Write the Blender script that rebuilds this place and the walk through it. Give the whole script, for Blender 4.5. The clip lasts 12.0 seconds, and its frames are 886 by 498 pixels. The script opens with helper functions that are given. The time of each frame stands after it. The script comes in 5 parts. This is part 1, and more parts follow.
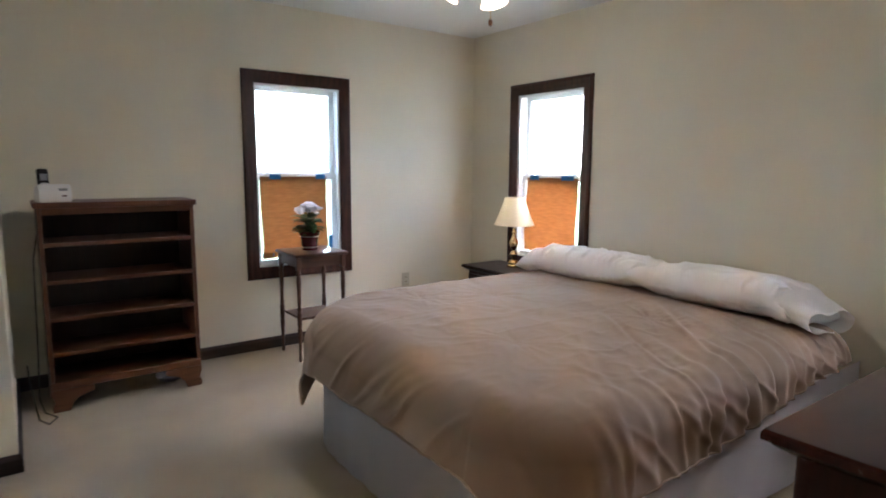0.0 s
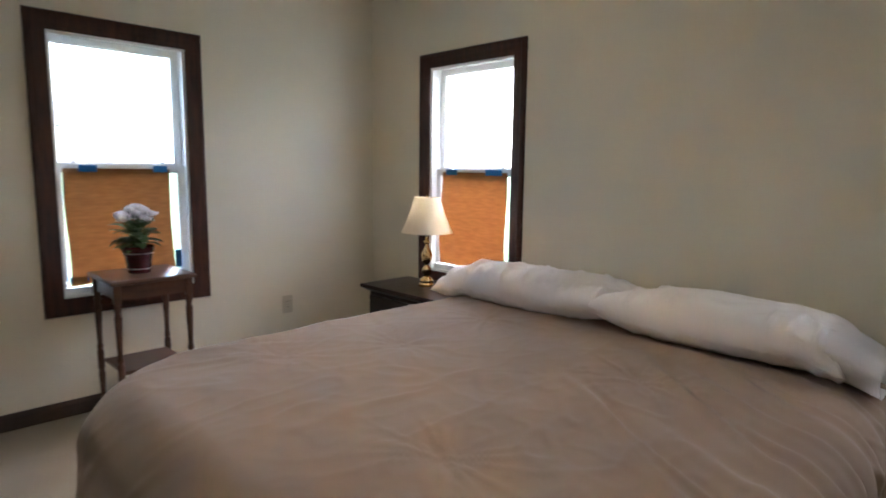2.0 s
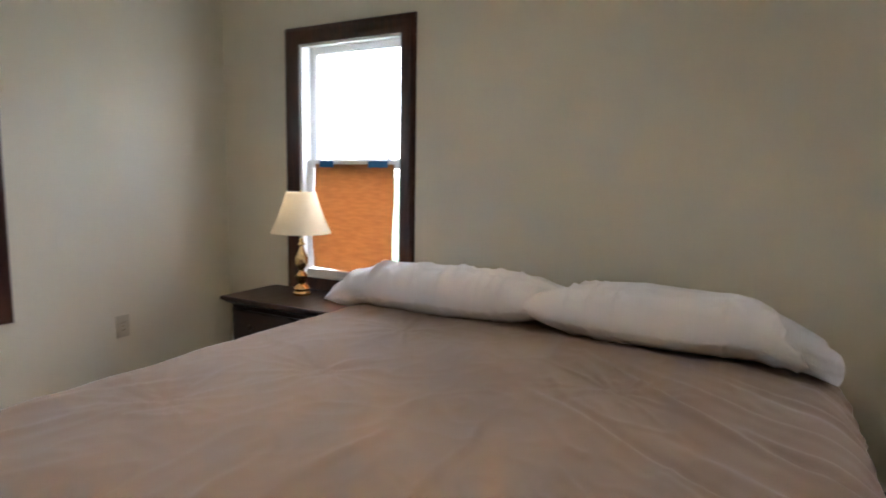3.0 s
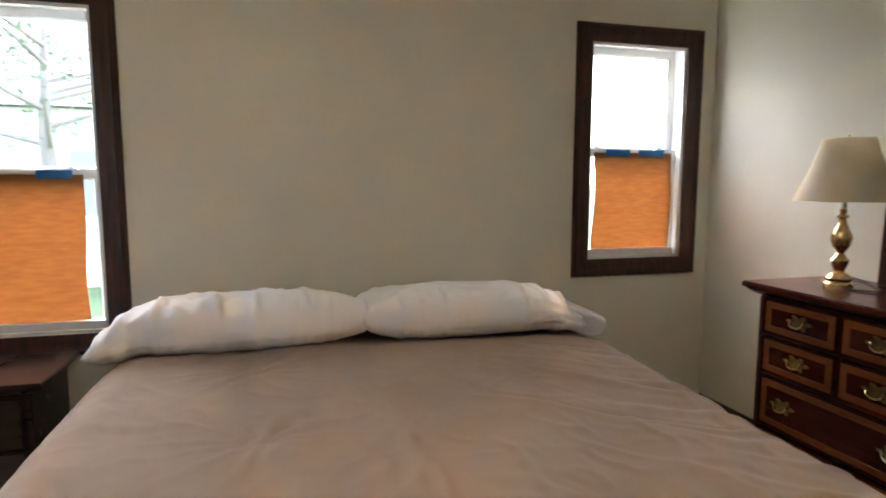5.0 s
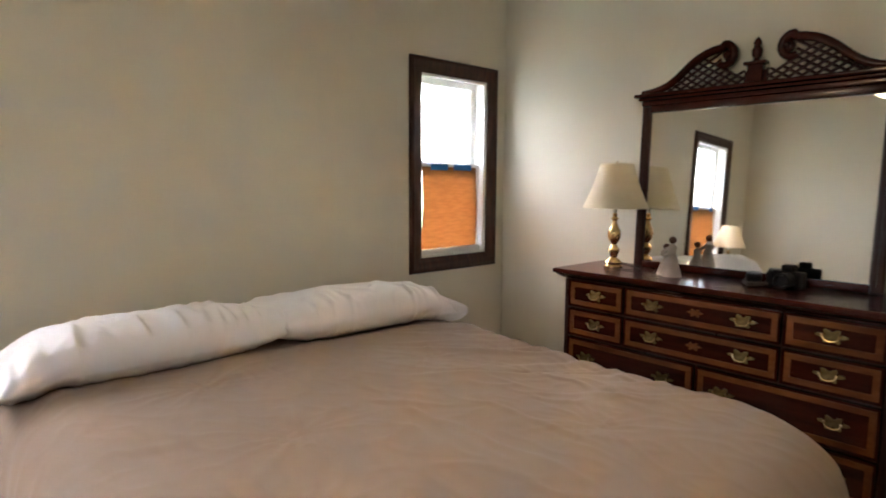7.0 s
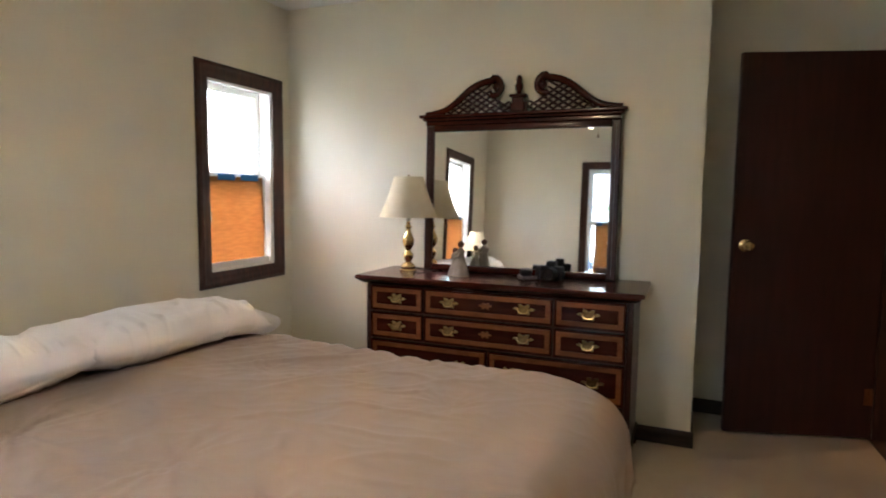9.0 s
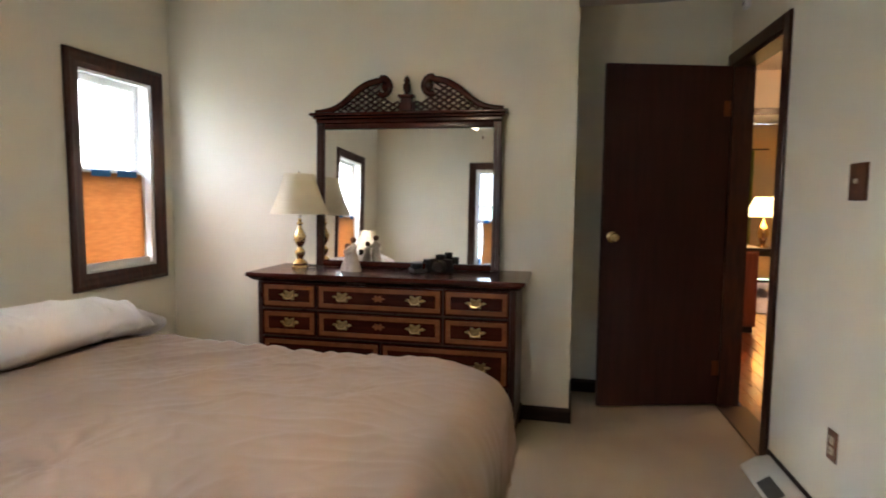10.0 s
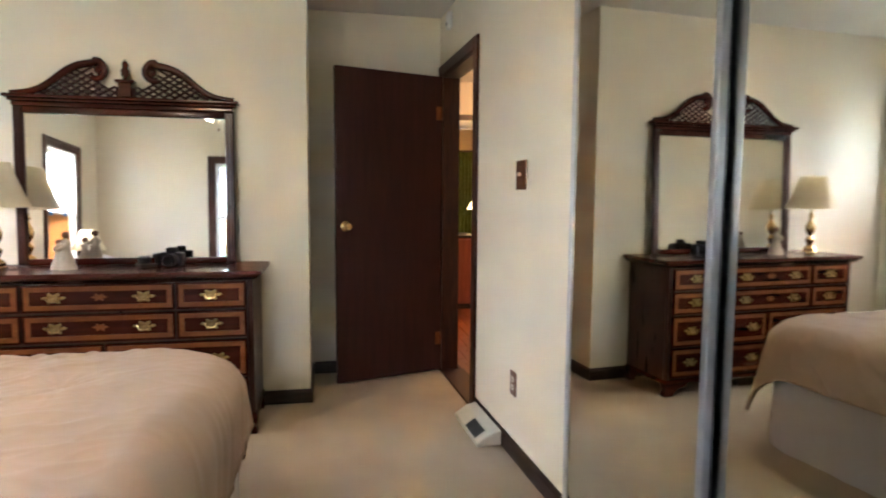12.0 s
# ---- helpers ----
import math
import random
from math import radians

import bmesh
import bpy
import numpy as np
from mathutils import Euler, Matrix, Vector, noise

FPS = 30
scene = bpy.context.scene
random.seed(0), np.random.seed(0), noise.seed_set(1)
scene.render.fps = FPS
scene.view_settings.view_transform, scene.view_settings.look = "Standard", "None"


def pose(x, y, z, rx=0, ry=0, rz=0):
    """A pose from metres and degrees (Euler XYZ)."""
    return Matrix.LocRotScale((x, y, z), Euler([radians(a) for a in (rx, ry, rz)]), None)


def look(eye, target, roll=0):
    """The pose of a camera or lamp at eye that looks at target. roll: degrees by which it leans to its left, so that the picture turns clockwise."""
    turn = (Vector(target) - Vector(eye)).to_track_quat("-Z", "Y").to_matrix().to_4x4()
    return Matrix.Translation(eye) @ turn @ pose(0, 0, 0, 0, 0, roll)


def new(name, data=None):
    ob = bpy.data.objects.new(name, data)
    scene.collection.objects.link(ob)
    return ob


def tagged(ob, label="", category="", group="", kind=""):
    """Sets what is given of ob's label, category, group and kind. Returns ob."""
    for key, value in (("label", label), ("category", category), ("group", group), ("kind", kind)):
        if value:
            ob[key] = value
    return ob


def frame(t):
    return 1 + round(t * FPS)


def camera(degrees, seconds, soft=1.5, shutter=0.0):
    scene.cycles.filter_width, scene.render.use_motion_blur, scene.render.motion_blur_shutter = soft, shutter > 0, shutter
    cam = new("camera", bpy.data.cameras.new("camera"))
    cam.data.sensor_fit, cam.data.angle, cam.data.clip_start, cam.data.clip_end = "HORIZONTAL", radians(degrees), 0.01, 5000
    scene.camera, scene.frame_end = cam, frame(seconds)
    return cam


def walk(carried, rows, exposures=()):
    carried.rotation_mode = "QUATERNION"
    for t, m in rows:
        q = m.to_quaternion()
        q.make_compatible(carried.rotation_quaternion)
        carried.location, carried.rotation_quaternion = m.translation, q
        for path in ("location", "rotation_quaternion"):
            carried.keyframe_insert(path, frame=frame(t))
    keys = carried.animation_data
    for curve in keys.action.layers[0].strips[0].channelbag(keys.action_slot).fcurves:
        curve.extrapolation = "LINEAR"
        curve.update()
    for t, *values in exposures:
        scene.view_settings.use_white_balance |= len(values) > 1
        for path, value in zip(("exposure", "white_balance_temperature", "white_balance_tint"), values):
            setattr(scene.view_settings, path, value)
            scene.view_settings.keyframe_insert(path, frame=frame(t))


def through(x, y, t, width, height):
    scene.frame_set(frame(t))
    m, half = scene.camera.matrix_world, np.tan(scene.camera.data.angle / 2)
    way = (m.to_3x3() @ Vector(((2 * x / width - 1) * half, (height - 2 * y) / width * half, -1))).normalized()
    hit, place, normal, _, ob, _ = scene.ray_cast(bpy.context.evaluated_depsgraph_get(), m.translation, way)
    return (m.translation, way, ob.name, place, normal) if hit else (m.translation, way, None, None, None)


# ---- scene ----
cam = camera(74.0, 12.0, soft=1.8, shutter=0.4)
PATH = [
    (0, (0.066, -0.013, 1.327), (1.234, 1.588, 1.057), 0.4),
    (0.5, (0.322, 0.123, 1.341), (1.511, 1.706, 1.06), 0.4),
    (1, (0.518, 0.292, 1.331), (1.714, 1.871, 1.055), 0.3),
    (1.5, (0.64, 0.537, 1.333), (1.912, 2.055, 1.057), 0.6),
    (2, (0.765, 0.776, 1.273), (2.168, 2.177, 1.008), 0.7),
    (2.5, (0.861, 1.016, 1.19), (2.416, 2.252, 0.953), 0.7),
    (3, (0.863, 1.243, 1.201), (2.608, 2.19, 0.958), 1.0),
    (3.5, (0.888, 1.46, 1.171), (2.78, 2.065, 0.939), 0.8),
    (5.3, (0.758, 2.336, 1.238), (2.623, 1.65, 1.015), 0.3),
    (5.5, (0.75, 2.423, 1.238), (2.583, 1.652, 1.018), 0.5),
    (6, (0.744, 2.623, 1.26), (2.472, 1.641, 1.034), 0.4),
    (6.5, (0.756, 2.785, 1.289), (2.369, 1.626, 1.057), 0.3),
    (8.5, (0.959, 3.171, 1.298), (1.898, 1.415, 1.109), 0.5),
    (9, (0.988, 3.215, 1.293), (1.754, 1.377, 1.109), 0.6),
    (9.5, (0.989, 3.263, 1.277), (1.583, 1.361, 1.099), 0.6),
    (10, (0.951, 3.312, 1.267), (1.37, 1.364, 1.091), 0.5),
    (10.5, (0.91, 3.354, 1.263), (1.146, 1.376, 1.083), 0.4),
    (11, (0.882, 3.412, 1.246), (0.922, 1.42, 1.068), 0.4),
    (11.5, (0.867, 3.479, 1.243), (0.688, 1.495, 1.064), 0.5),
    (12, (0.844, 3.526, 1.233), (0.446, 1.574, 1.056), 0.4),
]
walk(cam, [(t, look(eye, target, roll)) for t, eye, target, roll in PATH],
     exposures=[(0.0, 4.82, 5750, 12), (0.5, 4.68, 5950, 12), (1.5, 4.35, 6000, 12), (3.0, 4.30, 6050, 12), (6.0, 4.55, 6650, 12), (9.5, 4.85, 6450, 12), (10.5, 5.05, 6350, 12), (12.0, 5.76, 6350, 12)])

# ---- world and light ----
SUN_EL, SUN_AZ = 52.0, 90.0
world = bpy.data.worlds.new("world")
scene.world = world
world.use_nodes = True
wn = world.node_tree
sky = wn.nodes.new("ShaderNodeTexSky")
sky.sky_type = "NISHITA"
sky.sun_disc = False
sky.sun_elevation, sky.sun_rotation = radians(SUN_EL), radians(SUN_AZ)
sky.air_density, sky.dust_density, sky.ozone_density = 1.0, 3.0, 1.0
wn.nodes["Background"].inputs["Strength"].default_value = 0.15
wn.links.new(sky.outputs["Color"], wn.nodes["Background"].inputs["Color"])
sun = new("sun", bpy.data.lights.new("sun", "SUN"))
sun.data.energy, sun.data.angle, sun.data.color = 0.9, radians(172), (0.80, 0.91, 1.0)
_az, _el = radians(SUN_AZ), radians(SUN_EL)
sun.matrix_world = look((20 * math.sin(_az) * math.cos(_el), 20 * math.cos(_az) * math.cos(_el), 20 * math.sin(_el)), (0, 0, 0))


def bulb(name, loc, watts, color, radius=0.03):
    ob = new(name, bpy.data.lights.new(name, "POINT"))
    ob.data.energy, ob.data.color, ob.data.shadow_soft_size = watts, color, radius
    ob.location = loc
    return ob


# ---- the plan, in metres ----
XL, XB, YA, YD, YR, CEIL = 0.0, 3.43, 4.16, 0.0, -0.58, 2.46
XR = 0.930            # where the dresser wall ends and the entry recess begins
WM = pose(0.008, 0, 0, 0, 0, 2.5)   # the west wall runs a little askew; its own frame has the wall face at x = 0
XN = 0.0            # the stub of wall past the closet
DOOR = (-0.500, 0.262, 2.055)
CLOSET = (1.470, 3.03, 2.06)
W1 = (1.38, 2.206, 0.522, 2.002)
W2 = (2.802, 3.654, 0.53, 2.002)
W3 = (0.083, 0.80, 0.758, 2.002)
CAS = 0.088
FAN = (1.69, 1.95)
FAN_WATTS = 0.21


# ---- materials ----
def mat(name, c1, c2=None, scale=6.0, rough=0.6, rough_var=0.08, bump=0.0, bump_scale=120.0, metal=0.0, coat=0.0,
        stretch=(1, 1, 1), detail=4.0, fine=0.0, fine_scale=90.0, island=0.0, sheen=0.0, subsurface=0.0, bump_dist=0.002, spec=0.5):
    m = bpy.data.materials.new(name)
    m.use_nodes = True
    nt = m.node_tree
    b = nt.nodes["Principled BSDF"]
    c2 = c2 or c1
    tc = nt.nodes.new("ShaderNodeTexCoord")
    mp = nt.nodes.new("ShaderNodeMapping")
    mp.inputs["Scale"].default_value = stretch
    nt.links.new(tc.outputs["Object"], mp.inputs["Vector"])
    nz = nt.nodes.new("ShaderNodeTexNoise")
    nz.inputs["Scale"].default_value, nz.inputs["Detail"].default_value = scale, detail
    nt.links.new(mp.outputs["Vector"], nz.inputs["Vector"])
    rp = nt.nodes.new("ShaderNodeValToRGB")
    rp.color_ramp.elements[0].position, rp.color_ramp.elements[1].position = 0.32, 0.68
    rp.color_ramp.elements[0].color, rp.color_ramp.elements[1].color = (*c1, 1), (*c2, 1)
    nt.links.new(nz.outputs["Fac"], rp.inputs["Fac"])
    col = rp.outputs["Color"]
    fz = nt.nodes.new("ShaderNodeTexNoise")
    fz.inputs["Scale"].default_value, fz.inputs["Detail"].default_value = fine_scale, 3.0
    nt.links.new(mp.outputs["Vector"], fz.inputs["Vector"])
    if fine:
        hs = nt.nodes.new("ShaderNodeHueSaturation")
        mr = nt.nodes.new("ShaderNodeMapRange")
        mr.inputs["To Min"].default_value, mr.inputs["To Max"].default_value = 1 - fine, 1 + fine
        nt.links.new(fz.outputs["Fac"], mr.inputs["Value"])
        nt.links.new(mr.outputs["Result"], hs.inputs["Value"])
        nt.links.new(col, hs.inputs["Color"])
        col = hs.outputs["Color"]
    if island:
        oi = nt.nodes.new("ShaderNodeObjectInfo")
        h2 = nt.nodes.new("ShaderNodeHueSaturation")
        m2 = nt.nodes.new("ShaderNodeMapRange")
        m2.inputs["To Min"].default_value, m2.inputs["To Max"].default_value = 1 - island, 1 + island
        nt.links.new(oi.outputs["Random"], m2.inputs["Value"])
        nt.links.new(m2.outputs["Result"], h2.inputs["Value"])
        nt.links.new(col, h2.inputs["Color"])
        col = h2.outputs["Color"]
    nt.links.new(col, b.inputs["Base Color"])
    rr = nt.nodes.new("ShaderNodeMapRange")
    rr.inputs["To Min"].default_value, rr.inputs["To Max"].default_value = max(0.02, rough - rough_var), min(1, rough + rough_var)
    nt.links.new(nz.outputs["Fac"], rr.inputs["Value"])
    nt.links.new(rr.outputs["Result"], b.inputs["Roughness"])
    b.inputs["Metallic"].default_value = metal
    b.inputs["Coat Weight"].default_value = coat
    b.inputs["Coat Roughness"].default_value = 0.12
    b.inputs["Sheen Weight"].default_value = sheen
    b.inputs["Specular IOR Level"].default_value = spec
    if subsurface:
        b.inputs["Subsurface Weight"].default_value = subsurface
        b.inputs["Subsurface Radius"].default_value = (0.02, 0.015, 0.01)
    if bump:
        bz = nt.nodes.new("ShaderNodeTexNoise")
        bz.inputs["Scale"].default_value, bz.inputs["Detail"].default_value = bump_scale, 4.0
        nt.links.new(mp.outputs["Vector"], bz.inputs["Vector"])
        bp = nt.nodes.new("ShaderNodeBump")
        bp.inputs["Strength"].default_value, bp.inputs["Distance"].default_value = bump, bump_dist
        nt.links.new(bz.outputs["Fac"], bp.inputs["Height"])
        nt.links.new(bp.outputs["Normal"], b.inputs["Normal"])
    return m


def glow(name, color, strength):
    m = mat(name, color, rough=0.5)
    b = m.node_tree.nodes["Principled BSDF"]
    b.inputs["Emission Color"].default_value = (*color, 1)
    b.inputs["Emission Strength"].default_value = strength
    return m


def thin(name, c1, c2, scale, through, stretch=(1, 1, 1), bump=0.3, bump_scale=60.0):
    """Cloth or paper that lets light through."""
    m = mat(name, c1, c2, scale=scale, rough=0.85, stretch=stretch, bump=bump, bump_scale=bump_scale)
    nt = m.node_tree
    b = nt.nodes["Principled BSDF"]
    tr = nt.nodes.new("ShaderNodeBsdfTranslucent")
    mx = nt.nodes.new("ShaderNodeMixShader")
    mx.inputs["Fac"].default_value = through
    nt.links.new(b.inputs["Base Color"].links[0].from_socket, tr.inputs["Color"])
    nt.links.new(b.outputs["BSDF"], mx.inputs[1])
    nt.links.new(tr.outputs["BSDF"], mx.inputs[2])
    nt.links.new(mx.outputs["Shader"], nt.nodes["Material Output"].inputs["Surface"])
    return m


M = {}
M["wall"] = mat("wall_paint", (0.745, 0.690, 0.560), (0.785, 0.730, 0.600), scale=1.6, rough=0.72, bump=0.12, bump_scale=180, fine=0.02)
M["ceiling"] = mat("ceiling_paint", (0.78, 0.77, 0.74), (0.82, 0.81, 0.78), scale=2, rough=0.85, bump=0.3, bump_scale=220, fine=0.02)
M["carpet"] = mat("carpet", (0.290, 0.222, 0.146), (0.430, 0.340, 0.232), scale=1.4, rough=0.95, bump=0.9, bump_scale=340, fine=0.16, fine_scale=420, sheen=0.3, bump_dist=0.004)
M["trim"] = mat("stained_trim", (0.030, 0.0088, 0.0048), (0.070, 0.0215, 0.0105), scale=5, rough=0.42, stretch=(9, 9, 1.2), bump=0.08, bump_scale=30, fine=0.15, coat=0.08, spec=0.35)
M["trim_h"] = mat("stained_trim_level", (0.030, 0.0088, 0.0048), (0.070, 0.0215, 0.0105), scale=5, rough=0.42, stretch=(1.2, 9, 9), bump=0.08, bump_scale=30, fine=0.15, coat=0.08, spec=0.35)
M["base"] = mat("baseboard_wood", (0.022, 0.012, 0.008), (0.045, 0.022, 0.014), scale=6, rough=0.5, stretch=(1, 1, 8), fine=0.15)
M["door"] = mat("door_veneer", (0.029, 0.0076, 0.0052), (0.046, 0.0125, 0.0084), scale=4, rough=0.5, stretch=(7, 7, 0.7), bump=0.05, bump_scale=25, fine=0.14, spec=0.3)
M["bookwood"] = mat("bookcase_wood", (0.085, 0.028, 0.012), (0.140, 0.050, 0.021), scale=5, rough=0.42, stretch=(1.2, 8, 8), bump=0.1, bump_scale=30, fine=0.2)
M["bookwood_v"] = mat("bookcase_upright", (0.075, 0.025, 0.011), (0.120, 0.043, 0.019), scale=5, rough=0.42, stretch=(8, 8, 1.2), bump=0.1, bump_scale=30, fine=0.2)
# near-black: the shade deep between the shelves is put into this colour
M["bookback"] = mat("bookcase_back_shaded", (0.020, 0.009, 0.005), (0.034, 0.015, 0.008), scale=4, rough=0.7, stretch=(8, 8, 1), fine=0.2)
M["mahog"] = mat("mahogany", (0.030, 0.0055, 0.0030), (0.062, 0.0115, 0.0055), scale=4, rough=0.24, stretch=(1, 7, 7), bump=0.03, bump_scale=30, fine=0.12, coat=0.12, spec=0.3)
M["mahog_v"] = mat("mahogany_upright", (0.024, 0.0058, 0.0038), (0.048, 0.012, 0.0068), scale=4, rough=0.3, stretch=(7, 7, 1), bump=0.03, bump_scale=30, fine=0.12, coat=0.1, spec=0.3)
M["inlay"] = mat("inlay_band", (0.150, 0.040, 0.010), (0.215, 0.064, 0.017), scale=8, rough=0.45, stretch=(2, 7, 7), fine=0.2, spec=0.2)
M["tablewood"] = mat("side_table_wood", (0.052, 0.019, 0.0095), (0.10, 0.039, 0.019), scale=5, rough=0.35, stretch=(1.2, 7, 7), bump=0.06, bump_scale=30, fine=0.2, coat=0.3)
M["ebony"] = mat("dark_nightstand_wood", (0.010, 0.006, 0.005), (0.030, 0.013, 0.009), scale=4, rough=0.3, stretch=(7, 1, 7), fine=0.2, coat=0.12, spec=0.3)
M["brass"] = mat("brass", (0.70, 0.49, 0.22), (0.80, 0.61, 0.31), scale=9, rough=0.22, rough_var=0.1, metal=1.0, fine=0.08)
M["brass_old"] = mat("antique_brass", (0.20, 0.135, 0.055), (0.40, 0.29, 0.12), scale=40, rough=0.3, rough_var=0.1, metal=1.0, fine=0.15)
M["copper"] = mat("dull_copper", (0.20, 0.075, 0.03), (0.30, 0.12, 0.05), scale=20, rough=0.4, metal=0.8)
M["duvet"] = mat("duvet_cotton", (0.292, 0.205, 0.146), (0.332, 0.238, 0.172), scale=2.5, rough=0.85, bump=0.25, bump_scale=260, fine=0.03, fine_scale=300, sheen=0.10)
M["pillow"] = mat("pillow_cotton", (0.89, 0.855, 0.845), (0.92, 0.89, 0.88), scale=3, rough=0.85, bump=0.2, bump_scale=260, fine=0.02, sheen=0.2)
M["skirt"] = mat("bed_skirt_cotton", (0.74, 0.72, 0.76), (0.80, 0.78, 0.81), scale=3, rough=0.85, bump=0.2, bump_scale=260, fine=0.02)
M["sheet"] = mat("sheet_cotton", (0.80, 0.76, 0.73), (0.84, 0.80, 0.78), scale=3, rough=0.85, bump=0.2, bump_scale=200)
M["vinyl"] = mat("window_vinyl", (0.78, 0.78, 0.77), (0.83, 0.83, 0.82), scale=6, rough=0.4, fine=0.02)
M["plate"] = mat("ivory_plate", (0.52, 0.47, 0.35), (0.57, 0.52, 0.40), scale=20, rough=0.35)
M["plate_wood"] = mat("wood_plate", (0.085, 0.028, 0.012), (0.15, 0.055, 0.024), scale=7, rough=0.4, stretch=(6, 6, 1), fine=0.2)
M["slot"] = mat("dark_slot", (0.012, 0.011, 0.010), rough=0.6)
M["white_plastic"] = mat("white_plastic", (0.72, 0.71, 0.68), (0.78, 0.77, 0.74), scale=8, rough=0.4, fine=0.03)
M["black_plastic"] = mat("black_plastic", (0.010, 0.010, 0.011), (0.020, 0.020, 0.021), scale=12, rough=0.5, bump=0.1, bump_scale=300, spec=0.25)
M["grey_plastic"] = mat("grey_plastic", (0.22, 0.22, 0.23), (0.28, 0.28, 0.29), scale=12, rough=0.4)
M["alu"] = mat("brushed_aluminium", (0.55, 0.56, 0.57), (0.66, 0.67, 0.68), scale=10, rough=0.48, metal=1.0, stretch=(20, 20, 1), fine=0.06)
# two darker copies of the aluminium, with the door overlap's shade in the colour
M["alu_shade"] = mat("shaded_aluminium", (0.07, 0.08, 0.10), (0.10, 0.11, 0.13), scale=10, rough=0.5, metal=0.7, stretch=(20, 20, 1), fine=0.06)
M["alu_half_shade"] = mat("half_shaded_aluminium", (0.24, 0.25, 0.27), (0.31, 0.32, 0.34), scale=10, rough=0.5, metal=0.9, stretch=(20, 20, 1), fine=0.06)
M["grille"] = mat("dark_grille", (0.05, 0.05, 0.05), (0.09, 0.09, 0.085), scale=30, rough=0.6)
M["register"] = mat("register_enamel", (0.62, 0.59, 0.53), (0.70, 0.67, 0.60), scale=10, rough=0.45, fine=0.04)
M["tape"] = mat("blue_tape", (0.012, 0.15, 0.42), (0.02, 0.19, 0.50), scale=30, rough=0.7, bump=0.4, bump_scale=120)
M["paper"] = thin("brown_paper", (0.25, 0.122, 0.042), (0.32, 0.162, 0.060), 14.0, 0.028, stretch=(1, 1, 5), bump=0.4, bump_scale=40)
M["shade"] = thin("lamp_shade_fabric", (0.88, 0.80, 0.62), (0.91, 0.84, 0.67), 20.0, 0.4, bump=0.15, bump_scale=200)
M["pot"] = mat("glazed_burgundy_pot", (0.055, 0.010, 0.012), (0.085, 0.016, 0.018), scale=14, rough=0.25, coat=0.3)
M["soil"] = mat("potting_soil", (0.02, 0.013, 0.008), (0.05, 0.03, 0.02), scale=60, rough=0.95, bump=0.8, bump_scale=90)
M["leaf"] = mat("leaf", (0.025, 0.075, 0.018), (0.06, 0.13, 0.035), scale=18, rough=0.45, island=0.25, fine=0.12)
M["petal"] = thin("petal", (0.90, 0.84, 0.83), (0.95, 0.91, 0.90), 25.0, 0.45, bump=0.1)
M["statue"] = mat("cream_resin", (0.38, 0.31, 0.25), (0.50, 0.42, 0.34), scale=18, rough=0.6, bump=0.15, bump_scale=60)
M["statue_dark"] = mat("brown_resin", (0.10, 0.045, 0.025), (0.15, 0.07, 0.04), scale=18, rough=0.6)
M["cord"] = mat("cord_rubber", (0.05, 0.045, 0.04), rough=0.6)
M["fanwhite"] = mat("fan_enamel", (0.74, 0.72, 0.68), (0.80, 0.78, 0.74), scale=9, rough=0.35, fine=0.02)
M["fanblade"] = mat("fan_blade_wood", (0.10, 0.045, 0.025), (0.18, 0.085, 0.045), scale=5, rough=0.4, stretch=(1, 8, 8), fine=0.15)
M["fanglass"] = glow("lit_frosted_glass", (1.0, 0.80, 0.52), 0.16)
M["hallshade"] = glow("lit_lamp_shade", (1.0, 0.66, 0.28), 0.16)
M["plank"] = mat("hall_plank", (0.15, 0.032, 0.008), (0.21, 0.050, 0.013), scale=4, rough=0.3, stretch=(8, 1, 8), fine=0.2, island=0.15, coat=0.3)
M["hallwall"] = mat("hall_paint", (0.62, 0.47, 0.26), (0.66, 0.50, 0.29), scale=2, rough=0.75, fine=0.02, bump=0.1)
M["halltop"] = mat("hall_upper_paint", (0.66, 0.56, 0.44), (0.70, 0.60, 0.48), scale=2, rough=0.75, fine=0.02)
M["curtain"] = thin("green_curtain", (0.22, 0.26, 0.05), (0.34, 0.38, 0.09), 12.0, 0.3)
M["rug"] = mat("lavender_rug", (0.30, 0.27, 0.33), (0.42, 0.39, 0.44), scale=14, rough=0.95, bump=0.8, bump_scale=150, fine=0.15)
M["cherry"] = mat("cherry_cabinet", (0.16, 0.030, 0.014), (0.24, 0.052, 0.022), scale=4, rough=0.35, stretch=(7, 7, 1), fine=0.2, coat=0.2)
M["siding"] = mat("white_siding", (0.70, 0.70, 0.69), (0.76, 0.76, 0.75), scale=4, rough=0.6, fine=0.04)
M["shingle"] = mat("grey_shingle", (0.13, 0.13, 0.14), (0.21, 0.20, 0.20), scale=20, rough=0.9, fine=0.25)
M["grass"] = mat("lawn", (0.05, 0.085, 0.025), (0.09, 0.13, 0.045), scale=3, rough=0.95, fine=0.3, bump=1.0, bump_scale=60, bump_dist=0.03)
M["bark"] = mat("bark", (0.16, 0.13, 0.11), (0.24, 0.20, 0.17), scale=14, rough=0.9, stretch=(4, 4, 1), bump=0.9, bump_scale=20, bump_dist=0.02)
M["treeleaf"] = mat("tree_leaf", (0.09, 0.12, 0.07), (0.13, 0.17, 0.09), scale=10, rough=0.6)

